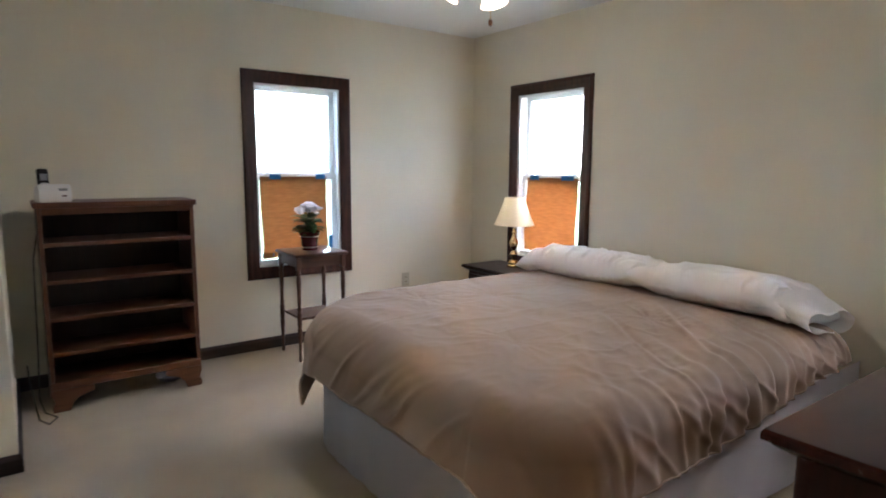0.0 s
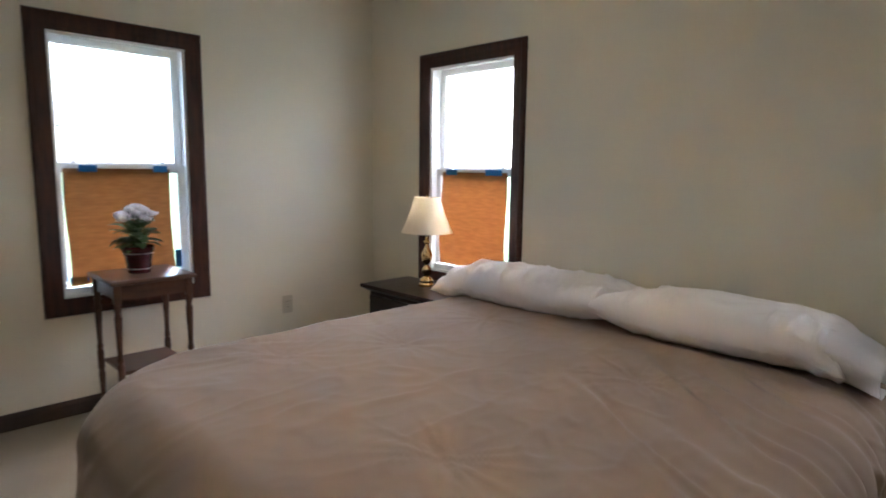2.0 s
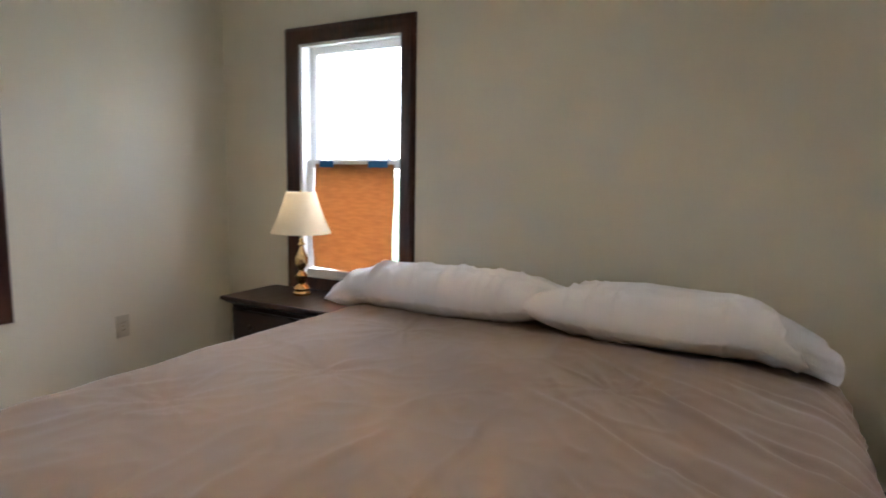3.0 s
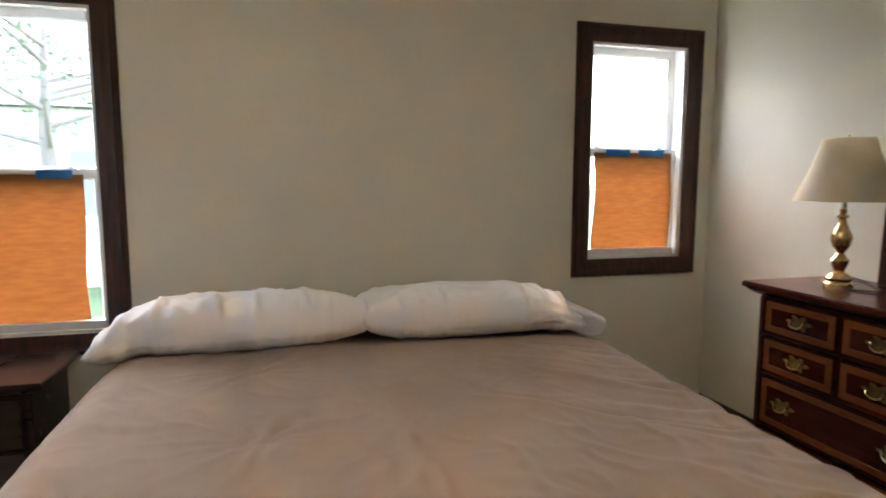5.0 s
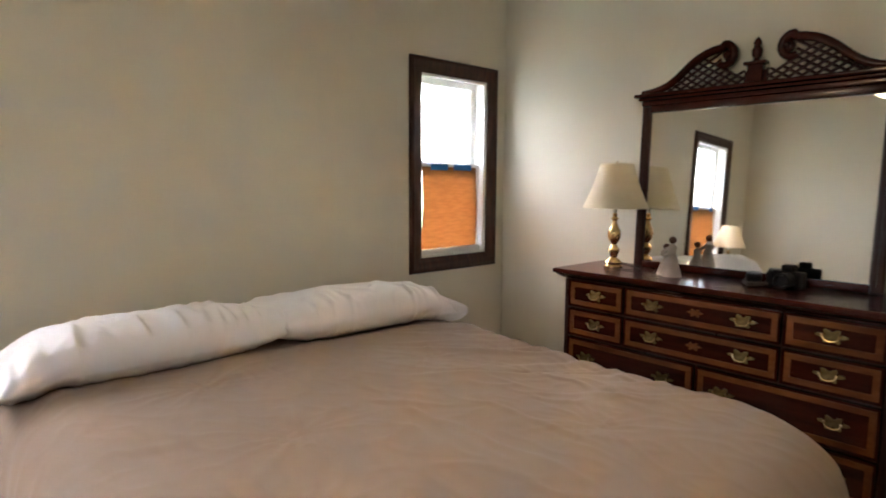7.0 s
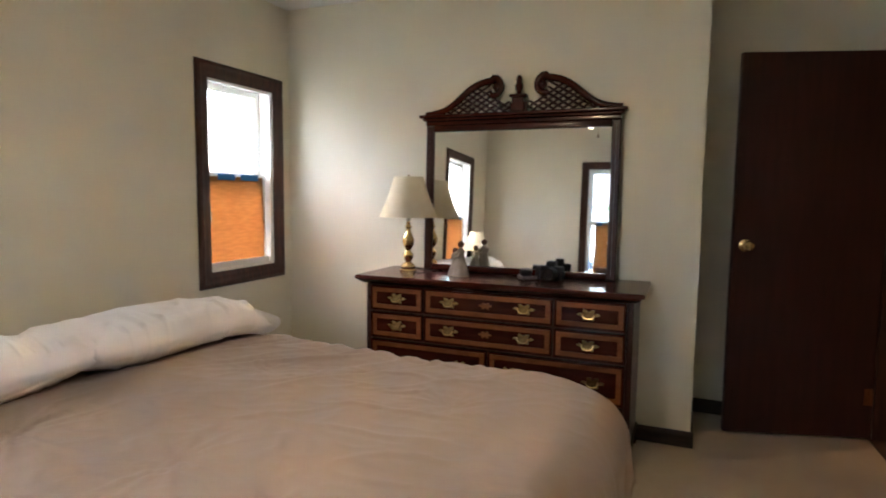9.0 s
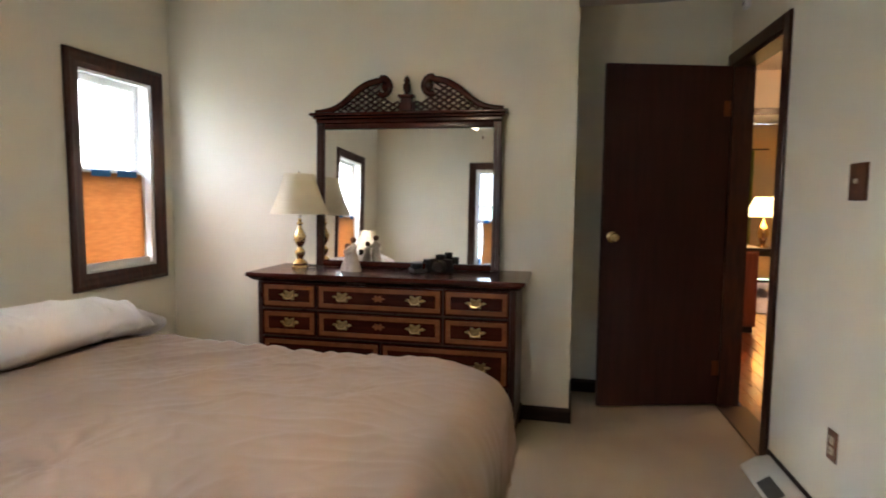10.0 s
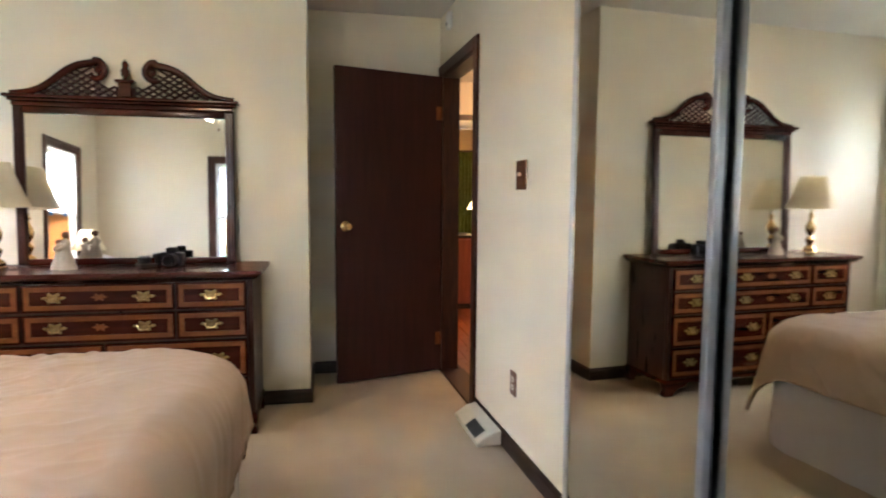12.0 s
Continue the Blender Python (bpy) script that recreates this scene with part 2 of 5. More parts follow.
M["mirror_old"] = mat("aged_mirror_silver", (0.73, 0.735, 0.69), (0.76, 0.765, 0.72), scale=1.5, rough=0.025, rough_var=0.01, metal=1.0)
M["mirror"] = mat("mirror_silver", (0.90, 0.91, 0.90), rough=0.02, rough_var=0.0, metal=1.0)
gl = bpy.data.materials.new("window_glass")
gl.use_nodes = True
_b = gl.node_tree.nodes["Principled BSDF"]
_b.inputs["Base Color"].default_value = (0.97, 0.985, 0.98, 1)
_b.inputs["Transmission Weight"].default_value, _b.inputs["Roughness"].default_value, _b.inputs["IOR"].default_value = 1.0, 0.0, 1.45
M["glass"] = gl


# ---- builders ----
def finish(name, bm, material, smooth=False):
    me = bpy.data.meshes.new(name)
    bmesh.ops.recalc_face_normals(bm, faces=bm.faces[:])
    bm.to_mesh(me)
    bm.free()
    for m in (material if isinstance(material, (list, tuple)) else [material]):
        me.materials.append(m)
    if smooth:
        me.polygons.foreach_set("use_smooth", [True] * len(me.polygons))
        if smooth != "all":
            me.set_sharp_from_angle(angle=radians(38))
    return me


def part(name, bm, material, parent, label="", smooth=False, m=None):
    ob = new(name, finish(name, bm, material, smooth))
    ob.parent = parent
    if m is not None:
        ob.matrix_basis = m
    if label:
        ob["label"] = label
    return ob


def thing(name, m, label, category, group=""):
    ob = new(name)
    ob.empty_display_size = 0.1
    ob.matrix_basis = m
    return tagged(ob, label, category, group)


def solid(name, bm, material, label, category, kind="", smooth=False, m=None):
    ob = new(name, finish(name, bm, material, smooth))
    if m is not None:
        ob.matrix_basis = m
    return tagged(ob, label, category, kind=kind)


def box(bm, x0, x1, y0, y1, z0, z1, bevel=0.0, seg=2, taper=None):
    r = bmesh.ops.create_cube(bm, size=1.0)
    vs = r["verts"]
    for v in vs:
        up = v.co.z > 0
        sx = sy = 1.0
        if taper and not up:
            sx, sy = taper
        v.co.x = (x0 + x1) / 2 + v.co.x * (x1 - x0) * sx
        v.co.y = (y0 + y1) / 2 + v.co.y * (y1 - y0) * sy
        v.co.z = z1 if up else z0
    if bevel:
        es = list({e for v in vs for e in v.link_edges})
        bmesh.ops.bevel(bm, geom=es, offset=bevel, segments=seg, affect="EDGES", profile=0.5)
    return bm


def B(*a, **k):
    return box(bmesh.new(), *a, **k)


def lathe(bm, profile, seg=24, cx=0.0, cy=0.0, flat=False):
    """Turns (radius, z) pairs round an upright axis."""
    rings = []
    for r, z in profile:
        if r < 1e-5:
            rings.append([bm.verts.new((cx, cy, z))])
        else:
            rings.append([bm.verts.new((cx + r * math.cos(2 * math.pi * i / seg), cy + r * math.sin(2 * math.pi * i / seg), z)) for i in range(seg)])
    for a, b in zip(rings, rings[1:]):
        for i in range(seg):
            j = (i + 1) % seg
            if len(a) == 1 and len(b) == 1:
                continue
            if len(a) == 1:
                bm.faces.new((a[0], b[j], b[i]))
            elif len(b) == 1:
                bm.faces.new((a[i], a[j], b[0]))
            else:
                bm.faces.new((a[i], a[j], b[j], b[i]))
    if len(rings[0]) > 1:
        bm.faces.new(rings[0][::-1])
    if len(rings[-1]) > 1:
        bm.faces.new(rings[-1])
    return bm


def tube(bm, points, radius, seg=8):
    """A round bar along points; radius may be a list."""
    ps = [Vector(p) for p in points]
    rs = radius if isinstance(radius, (list, tuple)) else [radius] * len(ps)
    rings = []
    side = None
    for i, p in enumerate(ps):
        d = (ps[min(i + 1, len(ps) - 1)] - ps[max(i - 1, 0)]).normalized()
        if side is None:
            side = d.orthogonal().normalized()
        side = (side - d * side.dot(d)).normalized()
        up = d.cross(side)
        rings.append([bm.verts.new(p + (side * math.cos(a) + up * math.sin(a)) * rs[i]) for a in [2 * math.pi * k / seg for k in range(seg)]])
    for a, b in zip(rings, rings[1:]):
        for k in range(seg):
            bm.faces.new((a[k], a[(k + 1) % seg], b[(k + 1) % seg], b[k]))
    bm.faces.new(rings[0][::-1])
    bm.faces.new(rings[-1])
    return bm


def prism(bm, outline, y0, y1):
    """A flat outline of (x, z) given depth from y0 to y1."""
    a = [bm.verts.new((x, y0, z)) for x, z in outline]
    b = [bm.verts.new((x, y1, z)) for x, z in outline]
    n = len(outline)
    for i in range(n):
        j = (i + 1) % n
        bm.faces.new((a[i], a[j], b[j], b[i]))
    bm.faces.new(a[::-1])
    bm.faces.new(b)
    return bm


def ring_frame(bm, x0, x1, z0, z1, profile):
    """A mitred frame in the xz plane: profile of (inset from the outer edge, y), closed."""
    rings = []
    for d, y in profile:
        rings.append([bm.verts.new(c) for c in ((x0 + d, y, z0 + d), (x1 - d, y, z0 + d), (x1 - d, y, z1 - d), (x0 + d, y, z1 - d))])
    n = len(rings)
    for i in range(n):
        a, b = rings[i], rings[(i + 1) % n]
        for k in range(4):
            j = (k + 1) % 4
            bm.faces.new((a[k], a[j], b[j], b[k]))
    return bm


def panel_wall(name, axis, pos, thick, u0, u1, z0, z1, holes, material, label):
    """A wall with openings through it. axis 'x': the wall faces along x and runs along y; 'y' the other way. thick may be negative."""
    us = sorted({u0, u1, *[h[0] for h in holes], *[h[1] for h in holes]})
    zs = sorted({z0, z1, *[h[2] for h in holes], *[h[3] for h in holes]})

    def full(i, k):
        if not (0 <= i < len(us) - 1 and 0 <= k < len(zs) - 1):
            return False
        u, z = (us[i] + us[i + 1]) / 2, (zs[k] + zs[k + 1]) / 2
        return not any(h[0] < u < h[1] and h[2] < z < h[3] for h in holes)

    bm = bmesh.new()
    cache = {}

    def v(side, u, z):
        key = (side, u, z)
        if key not in cache:
            p = pos + (thick if side else 0.0)
            cache[key] = bm.verts.new((p, u, z) if axis == "x" else (u, p, z))
        return cache[key]

    for i in range(len(us) - 1):
        for k in range(len(zs) - 1):
            if not full(i, k):
                continue
            a, b, c, d = us[i], us[i + 1], zs[k], zs[k + 1]
            for s in (0, 1):
                bm.faces.new((v(s, a, c), v(s, b, c), v(s, b, d), v(s, a, d)))
            for (di, dk, p, q) in ((-1, 0, (a, c), (a, d)), (1, 0, (b, c), (b, d)), (0, -1, (a, c), (b, c)), (0, 1, (a, d), (b, d))):
                if not full(i + di, k + dk):
                    bm.faces.new((v(0, *p), v(0, *q), v(1, *q), v(1, *p)))
    return solid(name, bm, material, label, "wall", "structure")


# ---- the room's shell ----
T = 0.16
TW = 0.115      # the thinner partition to the hall
panel_wall("wall_north", "y", YA, T, XL - 0.85, XB + T, 0, CEIL, [(W1[0] + CAS - 0.02, W1[1] - CAS + 0.02, W1[2] + CAS - 0.02, W1[3] - CAS + 0.02)], M["wall"],
           "cream painted wall with a dark-cased window")
panel_wall("wall_east", "x", XB, T, YD, YA, 0, CEIL,
           [(W[0] + CAS - 0.02, W[1] - CAS + 0.02, W[2] + CAS - 0.02, W[3] - CAS + 0.02) for W in (W2, W3)], M["wall"],
           "cream painted wall behind the bed with two windows")
panel_wall("wall_south", "y", YD, -T, XR, XB + T, 0, CEIL, [], M["wall"], "cream painted wall behind the dresser")
panel_wall("wall_recess_side", "x", XR, T, YR, YD - T, 0, CEIL, [], M["wall"], "cream painted side wall of the entry recess")
panel_wall("wall_recess_back", "y", YR, -T, XL - 0.085, XR + T, 0, CEIL, [], M["wall"], "cream painted back wall of the entry recess")
panel_wall("wall_west", "x", 0.0, -TW, YR, CLOSET[1] + 0.02, 0, CEIL,
           [(DOOR[0], DOOR[1], -1, DOOR[2]), (CLOSET[0], CLOSET[1] + 0.01, -1, CLOSET[2])], M["wall"], "cream painted wall with a doorway and a closet opening").matrix_basis = WM
panel_wall("wall_west_stub", "x", XN, -0.42, CLOSET[1], YA, 0, CEIL, [], M["wall"], "cream painted stub of wall past the closet")
solid("ceiling", B(XL - 0.86, XB + T, YR - T, YA + T, CEIL, CEIL + 0.1), M["ceiling"], "plain white ceiling", "ceiling", "structure")

bm = bmesh.new()
n = 60
bmesh.ops.create_grid(bm, x_segments=n, y_segments=n, size=0.5)
for v in bm.verts:
    y = YR - 0.01 + (v.co.y + 0.5) * (YA - YR + 0.02)
    west = -0.044 * y - (0.60 if y > CLOSET[0] - 0.02 else 0.012)
    x = west + (v.co.x + 0.5) * (XB + 0.01 - west)
    v.co = (x, y, 0.003 * noise.noise((x * 3, y * 3, 0)))
solid("floor", bm, M["carpet"], "beige cut-pile carpet across the whole room", "carpet", "structure", smooth=True)
solid("subfloor", B(XL - 0.85, XB + T, YR - T, YA + T, -0.12, -0.017), M["bookback"], "wooden subfloor below the carpet", "floor", "structure")

# the closet behind the sliding doors
panel_wall("wall_closet_back", "x", -0.60, -0.05, CLOSET[0] - 0.15, CLOSET[1] + 0.15, 0, CEIL, [], M["wall"], "cream painted closet back wall").matrix_basis = WM
panel_wall("wall_closet_side_1", "y", CLOSET[0] - 0.1, -0.05, -0.60, -TW, 0, CEIL, [], M["wall"], "cream painted closet side wall").matrix_basis = WM
panel_wall("wall_closet_side_2", "y", CLOSET[1] + 0.03, 0.05, -0.60, -T, 0, CEIL, [], M["wall"], "cream painted closet side wall").matrix_basis = WM


def baseboard(x0, y0, x1, y1, nx, ny):
    """A moulded strip from one point to another; (nx, ny) points into the room."""
    bm = bmesh.new()
    prof = [(0, 0), (0.014, 0), (0.014, 0.062), (0.009, 0.076), (0.004, 0.083), (0, 0.083)]
    a = [bm.verts.new((x0 + nx * d, y0 + ny * d, z)) for d, z in prof]
    b = [bm.verts.new((x1 + nx * d, y1 + ny * d, z)) for d, z in prof]
    for i in range(len(prof)):
        j = (i + 1) % len(prof)
        bm.faces.new((a[i], a[j], b[j], b[i]))
    bm.faces.new(a[::-1])
    bm.faces.new(b)
    return solid("baseboard", bm, M["base"], "dark stained baseboard along the wall", "baseboard", "structure")


E_ = 0.001
baseboard(XN, YA - E_, XB, YA - E_, 0, -1)
baseboard(XB - E_, YD + 0.015, XB - E_, YA - 0.015, -1, 0)
baseboard(XR - 0.013, YD + E_, XB - 0.015, YD + E_, 0, 1)
baseboard(XR - E_, YR + 0.015, XR - E_, YD + 0.013, -1, 0)
baseboard(XL + 0.045, YR + E_, XR - 0.015, YR + E_, 0, 1)
baseboard(E_, DOOR[1] + 0.070, E_, CLOSET[0], 1, 0).matrix_basis = WM
baseboard(XN + E_, CLOSET[1] - 0.013, XN + E_, YA - 0.015, 1, 0)
baseboard(-0.10, CLOSET[1] - E_, XN + 0.014, CLOSET[1] - E_, 0, -1)


# ---- windows ----
def window(number, m, w, z0, z1, meet, label):
    """Local frame: x to the right seen from inside, y outwards, z up; the wall's inner face at y = 0."""
    win = thing("window_%d" % number, m, label, "window")
    win["kind"] = "structure"
    c = CAS
    cas = [(0, 0), (0, -0.012), (0.006, -0.020), (0.022, -0.024), (0.030, -0.019), (0.055, -0.019), (0.066, -0.014), (0.080, -0.010), (c, -0.008), (c, 0)]
    part("casing", ring_frame(bmesh.new(), -w / 2, w / 2, z0, z1, [(d, y - 0.001) for d, y in cas]), M["trim"], win, "dark stained wooden picture-frame casing", smooth=True)
    x0, x1, a, b = -w / 2 + c, w / 2 - c, z0 + c, z1 - c
    # jamb liner through the wall
    part("jamb", ring_frame(bmesh.new(), x0 - 0.018, x1 + 0.018, a - 0.018, b + 0.018, [(0, 0.002), (0.018, 0.002), (0.018, 0.155), (0, 0.155)]), M["vinyl"], win, "white vinyl jamb")
    part("stop", ring_frame(bmesh.new(), x0, x1, a, b, [(0.0, 0.006), (0.013, 0.006), (0.013, 0.022), (0.0, 0.022)]), M["vinyl"], win)
    s = 0.040
    prof = lambda y: [(0, y), (s * 0.8, y), (s, y + 0.006), (s, y + 0.024), (s * 0.8, y + 0.030), (0, y + 0.030)]
    up = part("upper_sash", ring_frame(bmesh.new(), x0 + 0.001, x1 - 0.001, meet - 0.012, b - 0.001, prof(0.098)), M["vinyl"], win, "white vinyl upper sash")
    lo = part("lower_sash", ring_frame(bmesh.new(), x0 + 0.001, x1 - 0.001, a + 0.001, meet + 0.012, prof(0.062)), M["vinyl"], win, "white vinyl lower sash")
    for sash, y, p, q in ((up, 0.112, meet - 0.012 + s - 0.004, b - s + 0.004), (lo, 0.076, a + s - 0.004, meet + 0.012 - s + 0.004)):
        g = part("pane", B(x0 + s - 0.004, x1 - s + 0.004, y, y + 0.004, p, q), M["glass"], sash)
        g.visible_shadow = False
    part("bottom_rail", B(x0 + 0.013, x1 - 0.013, 0.030, 0.0615, a + 0.0005, a + 0.045, bevel=0.004), M["vinyl"], win)
    for k in (-0.27, 0.25):
        bm = B(k * w - 0.028, k * w + 0.028, 0.064, 0.090, meet + 0.0125, meet + 0.02, bevel=0.003)
        lathe(bm, [(0.012, meet + 0.02), (0.013, meet + 0.03), (0.008, meet + 0.035)], 12, k * w, 0.077)
        part("sash_lock", bm, M["vinyl"], win)
    return win


def paper(m, x0, x1, z0, z1, tapes, wave, label, skew=0.0, seed=0):
    """A sheet of brown paper over the lower pane, held by strips of blue tape."""
    th = thing("window_paper", m, label, "paper")
    bm = bmesh.new()
    nx, nz = 34, 40
    grid = []
    for k in range(nz + 1):
        f = k / nz
        row = []
        for i in range(nx + 1):
            g = i / nx
            left = x0 + wave * math.sin(f * 5.0 + seed) * (1 - f) + skew * (1 - f)
            right = x1 + wave * 0.8 * math.sin(f * 4.2 + 1.3 + seed) * (1 - f)
            x = left + (right - left) * g
            z = z1 + (z0 - z1) * (1 - f) + 0.012 * (1 - f) * math.sin(g * 3 + seed)
            y = 0.056 - (1 - f) * (0.006 + 0.012 * noise.noise((g * 2.5 + seed, f * 2, seed))) - 0.004 * math.sin(g * 9 + seed) * (1 - f)
            row.append(bm.verts.new((x, min(y, 0.0605), z)))
        grid.append(row)
    for k in range(nz):
        for i in range(nx):
            bm.faces.new((grid[k][i], grid[k][i + 1], grid[k + 1][i + 1], grid[k + 1][i]))
    bmesh.ops.solidify(bm, geom=bm.faces[:], thickness=0.0006)
    part("sheet", bm, M["paper"], th, smooth=True)
    for (tx, tz, tw, thh) in tapes:
        bm = bmesh.new()
        bmesh.ops.create_grid(bm, x_segments=8, y_segments=3, size=0.5)
        for v in bm.verts:
            e = 0.004 * noise.noise((v.co.x * 9 + tx * 7, v.co.y * 6, tz * 5))
            v.co = (tx + v.co.x * tw, 0.0495 + e * 0.3, tz + v.co.y * thh + e)
        bmesh.ops.solidify(bm, geom=bm.faces[:], thickness=0.0008)
        part("tape", bm, M["tape"], th, "torn strip of blue painter's tape")
    return th


m1 = pose((W1[0] + W1[1]) / 2, YA, 0)
m2 = pose(XB, (W2[0] + W2[1]) / 2, 0, 0, 0, -90)
m3 = pose(XB, (W3[0] + W3[1]) / 2, 0, 0, 0, -90)
window(1, m1, W1[1] - W1[0], W1[2], W1[3], 1.268, "white double-hung window in a dark stained casing, lower half papered over")
window(2, m2, W2[1] - W2[0], W2[2], W2[3], 1.268, "white double-hung window beside the bed, lower half papered over")
window(3, m3, W3[1] - W3[0], W3[2], W3[3], 1.39, "shorter white double-hung window near the dresser, lower half papered over")
paper(m1, -0.282, 0.236, 0.655, 1.262, [(-0.17, 1.262, 0.085, 0.034), (0.185, 1.262, 0.075, 0.034), (-0.24, 0.69, 0.085, 0.032), (0.262, 0.755, 0.034, 0.10)], 0.012,
      "sheet of brown paper taped over the lower window pane", seed=0.4)
paper(m2, -0.275, 0.262, 0.66, 1.262, [(-0.19, 1.263, 0.10, 0.034), (0.16, 1.263, 0.13, 0.034)], 0.016, "brown paper sheet taped with blue tape, lower edge loose", skew=-0.02, seed=2.0)
paper(m3, -0.215, 0.240, 0.875, 1.385, [(-0.08, 1.383, 0.14, 0.034), (0.115, 1.383, 0.155, 0.034)], 0.020, "brown paper sheet with a wavy loose side edge", skew=0.012, seed=4.1)


# ---- doorway, door, closet ----
def casing_leg(bm, y0, y1, z0, z1):
    return box(bm, 0.001, 0.017, y0, y1, z0, z1, bevel=0.004)


door1 = thing("door_1", WM @ pose(0.012, DOOR[0] + 0.012, 0), "flat dark brown wooden door standing open against the recess", "door")
door1["kind"] = "structure"
DA = 14.0
leaf_m = pose(0, 0, 0, 0, 0, DA)
leaf = part("leaf", B(0.004, 0.752, -0.036, 0.0, 0.014, 2.046, bevel=0.002), M["door"], door1, m=leaf_m)
for s in (1, -1):
    bm = bmesh.new()
    lathe(bm, [(0.0, 0), (0.033, 0.0), (0.033, 0.004), (0.026, 0.008), (0.012, 0.012), (0.011, 0.030), (0.019, 0.036), (0.027, 0.046), (0.028, 0.056), (0.022, 0.066), (0.010, 0.070), (0.0, 0.0705)], 24)
    bmesh.ops.transform(bm, matrix=pose(0.692, 0.0 if s > 0 else -0.036, 1.04, -90 * s), verts=bm.verts[:])
    part("knob", bm, M["brass"], leaf, "polished brass door knob", smooth=True)
for z in (0.24, 1.80):
    bm = tube(bmesh.new(), [(0.004, 0.003, z - 0.045), (0.004, 0.003, z + 0.045)], 0.0065, 10)
    box(bm, 0.008, 0.040, 0.0002, 0.0022, z - 0.045, z + 0.045)
    part("hinge", bm, M["copper"], leaf, "dull copper butt hinge")

frame1 = thing("door_frame", WM, "dark stained door casing and jamb of the bedroom doorway", "door frame")
frame1["kind"] = "structure"
cw = 0.068
part("casing", casing_leg(bmesh.new(), DOOR[1] - 0.004, DOOR[1] + cw, 0, DOOR[2] + cw), M["trim"], frame1)
part("casing", casing_leg(bmesh.new(), DOOR[0] - cw, DOOR[0] + 0.004, 0, DOOR[2] + cw), M["trim"], frame1)
part("head_casing", casing_leg(bmesh.new(), DOOR[0] + 0.005, DOOR[1] - 0.005, DOOR[2] - 0.004, DOOR[2] + cw), M["trim"], frame1)
part("jamb", B(-TW - 0.002, 0.0005, DOOR[1] - 0.012, DOOR[1] - 0.0005, 0, DOOR[2] - 0.013), M["trim"], frame1)
part("jamb", B(-TW - 0.002, 0.0005, DOOR[0] + 0.0005, DOOR[0] + 0.010, 0, DOOR[2] - 0.013), M["trim"], frame1)
part("head_jamb", B(-TW - 0.002, 0.0005, DOOR[0] + 0.001, DOOR[1] - 0.001, DOOR[2] - 0.0125, DOOR[2] - 0.0005), M["trim"], frame1)
part("stop", B(-0.075, -0.040, DOOR[1] - 0.024, DOOR[1] - 0.0125, 0.008, DOOR[2] - 0.014), M["trim"], frame1)
part("threshold", B(-T, 0.012, DOOR[0] + 0.011, DOOR[1] - 0.013, -0.01, 0.008, bevel=0.003), M["trim"], frame1, "worn dark threshold strip")


# the sliding doors hang on their own line behind the wall face
CM = WM @ pose(-0.030, 2.0, 0, 0, 0, 0.25) @ pose(0, -2.0, 0)


def mirror_door(y0, y1, x, label, first, lead):
    """A sliding mirror in an aluminium frame; its mirror faces +x."""
    d = thing("closet_door", CM @ pose(x, y0, 0), label, "mirror door", "sliding closet doors")
    w, h = y1 - y0, CLOSET[2] - 0.03
    s0, s1 = (0.010, 0.026) if not lead else (0.026, 0.026)
    part("mirror_glass", B(-0.008, -0.003, s0 - 0.003, w - s1 + 0.004, 0.03, h - 0.02), M["mirror_old"], d, "slightly dulled mirror panel")
    for a, st in ((0.0, s0), (w - s1, s1)):
        # the stile at the overlap gets the darker copy, its shade painted in
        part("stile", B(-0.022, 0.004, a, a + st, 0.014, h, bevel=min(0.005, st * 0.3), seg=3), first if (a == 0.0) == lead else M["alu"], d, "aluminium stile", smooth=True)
    part("bottom_rail", B(-0.020, 0.003, s0 + 0.0005, w - s1 - 0.0005, 0.014, 0.038, bevel=0.003), M["alu"], d)
    part("top_rail", B(-0.020, 0.003, s0 + 0.0005, w - s1 - 0.0005, h - 0.026, h, bevel=0.003), M["alu"], d)
    return d


YM = 2.215
mirror_door(CLOSET[0] + 0.004, YM + 0.03, 0.022, "sliding closet door with a full mirror in an aluminium frame", M["alu_half_shade"], False)
mirror_door(YM - 0.01, CLOSET[1] - 0.004, -0.010, "second sliding mirror door running behind the other", M["alu_shade"], True)
trk = thing("closet_track", CM, "aluminium floor track and header of the closet doors", "door track")
part("floor_track", B(-0.045, 0.056, CLOSET[0] + 0.004, CLOSET[1] - 0.002, -0.005, 0.010, bevel=0.002), M["alu"], trk)
part("header", B(-0.045, 0.056, CLOSET[0] + 0.004, CLOSET[1] - 0.002, CLOSET[2] - 0.03, CLOSET[2] - 0.001, bevel=0.002), M["alu"], trk)
for yy in (CLOSET[0], CLOSET[1]):
    s = 1 if yy == CLOSET[0] else -1
    part("side_channel", B(-0.08, 0.028, min(yy, yy + s * 0.003), max(yy, yy + s * 0.003), 0.0, CLOSET[2]), M["alu"], trk)


# ---- bed ----
bed = thing("bed", pose(1.175, 1.855, 0), "double bed without a headboard, standing with its head to the wall", "bed")
BX, BY = 2.185, 0.835     # length from the foot, half width, in the bed's own frame
part("mattress", B(0.14, BX, -BY + 0.10, BY - 0.10, 0.33, 0.585, bevel=0.07, seg=4), M["sheet"], bed, "mattress in a white fitted sheet", smooth=True)
part("box_spring", B(0.09, BX, -BY + 0.09, BY - 0.09, 0.12, 0.329, bevel=0.02), M["sheet"], bed)
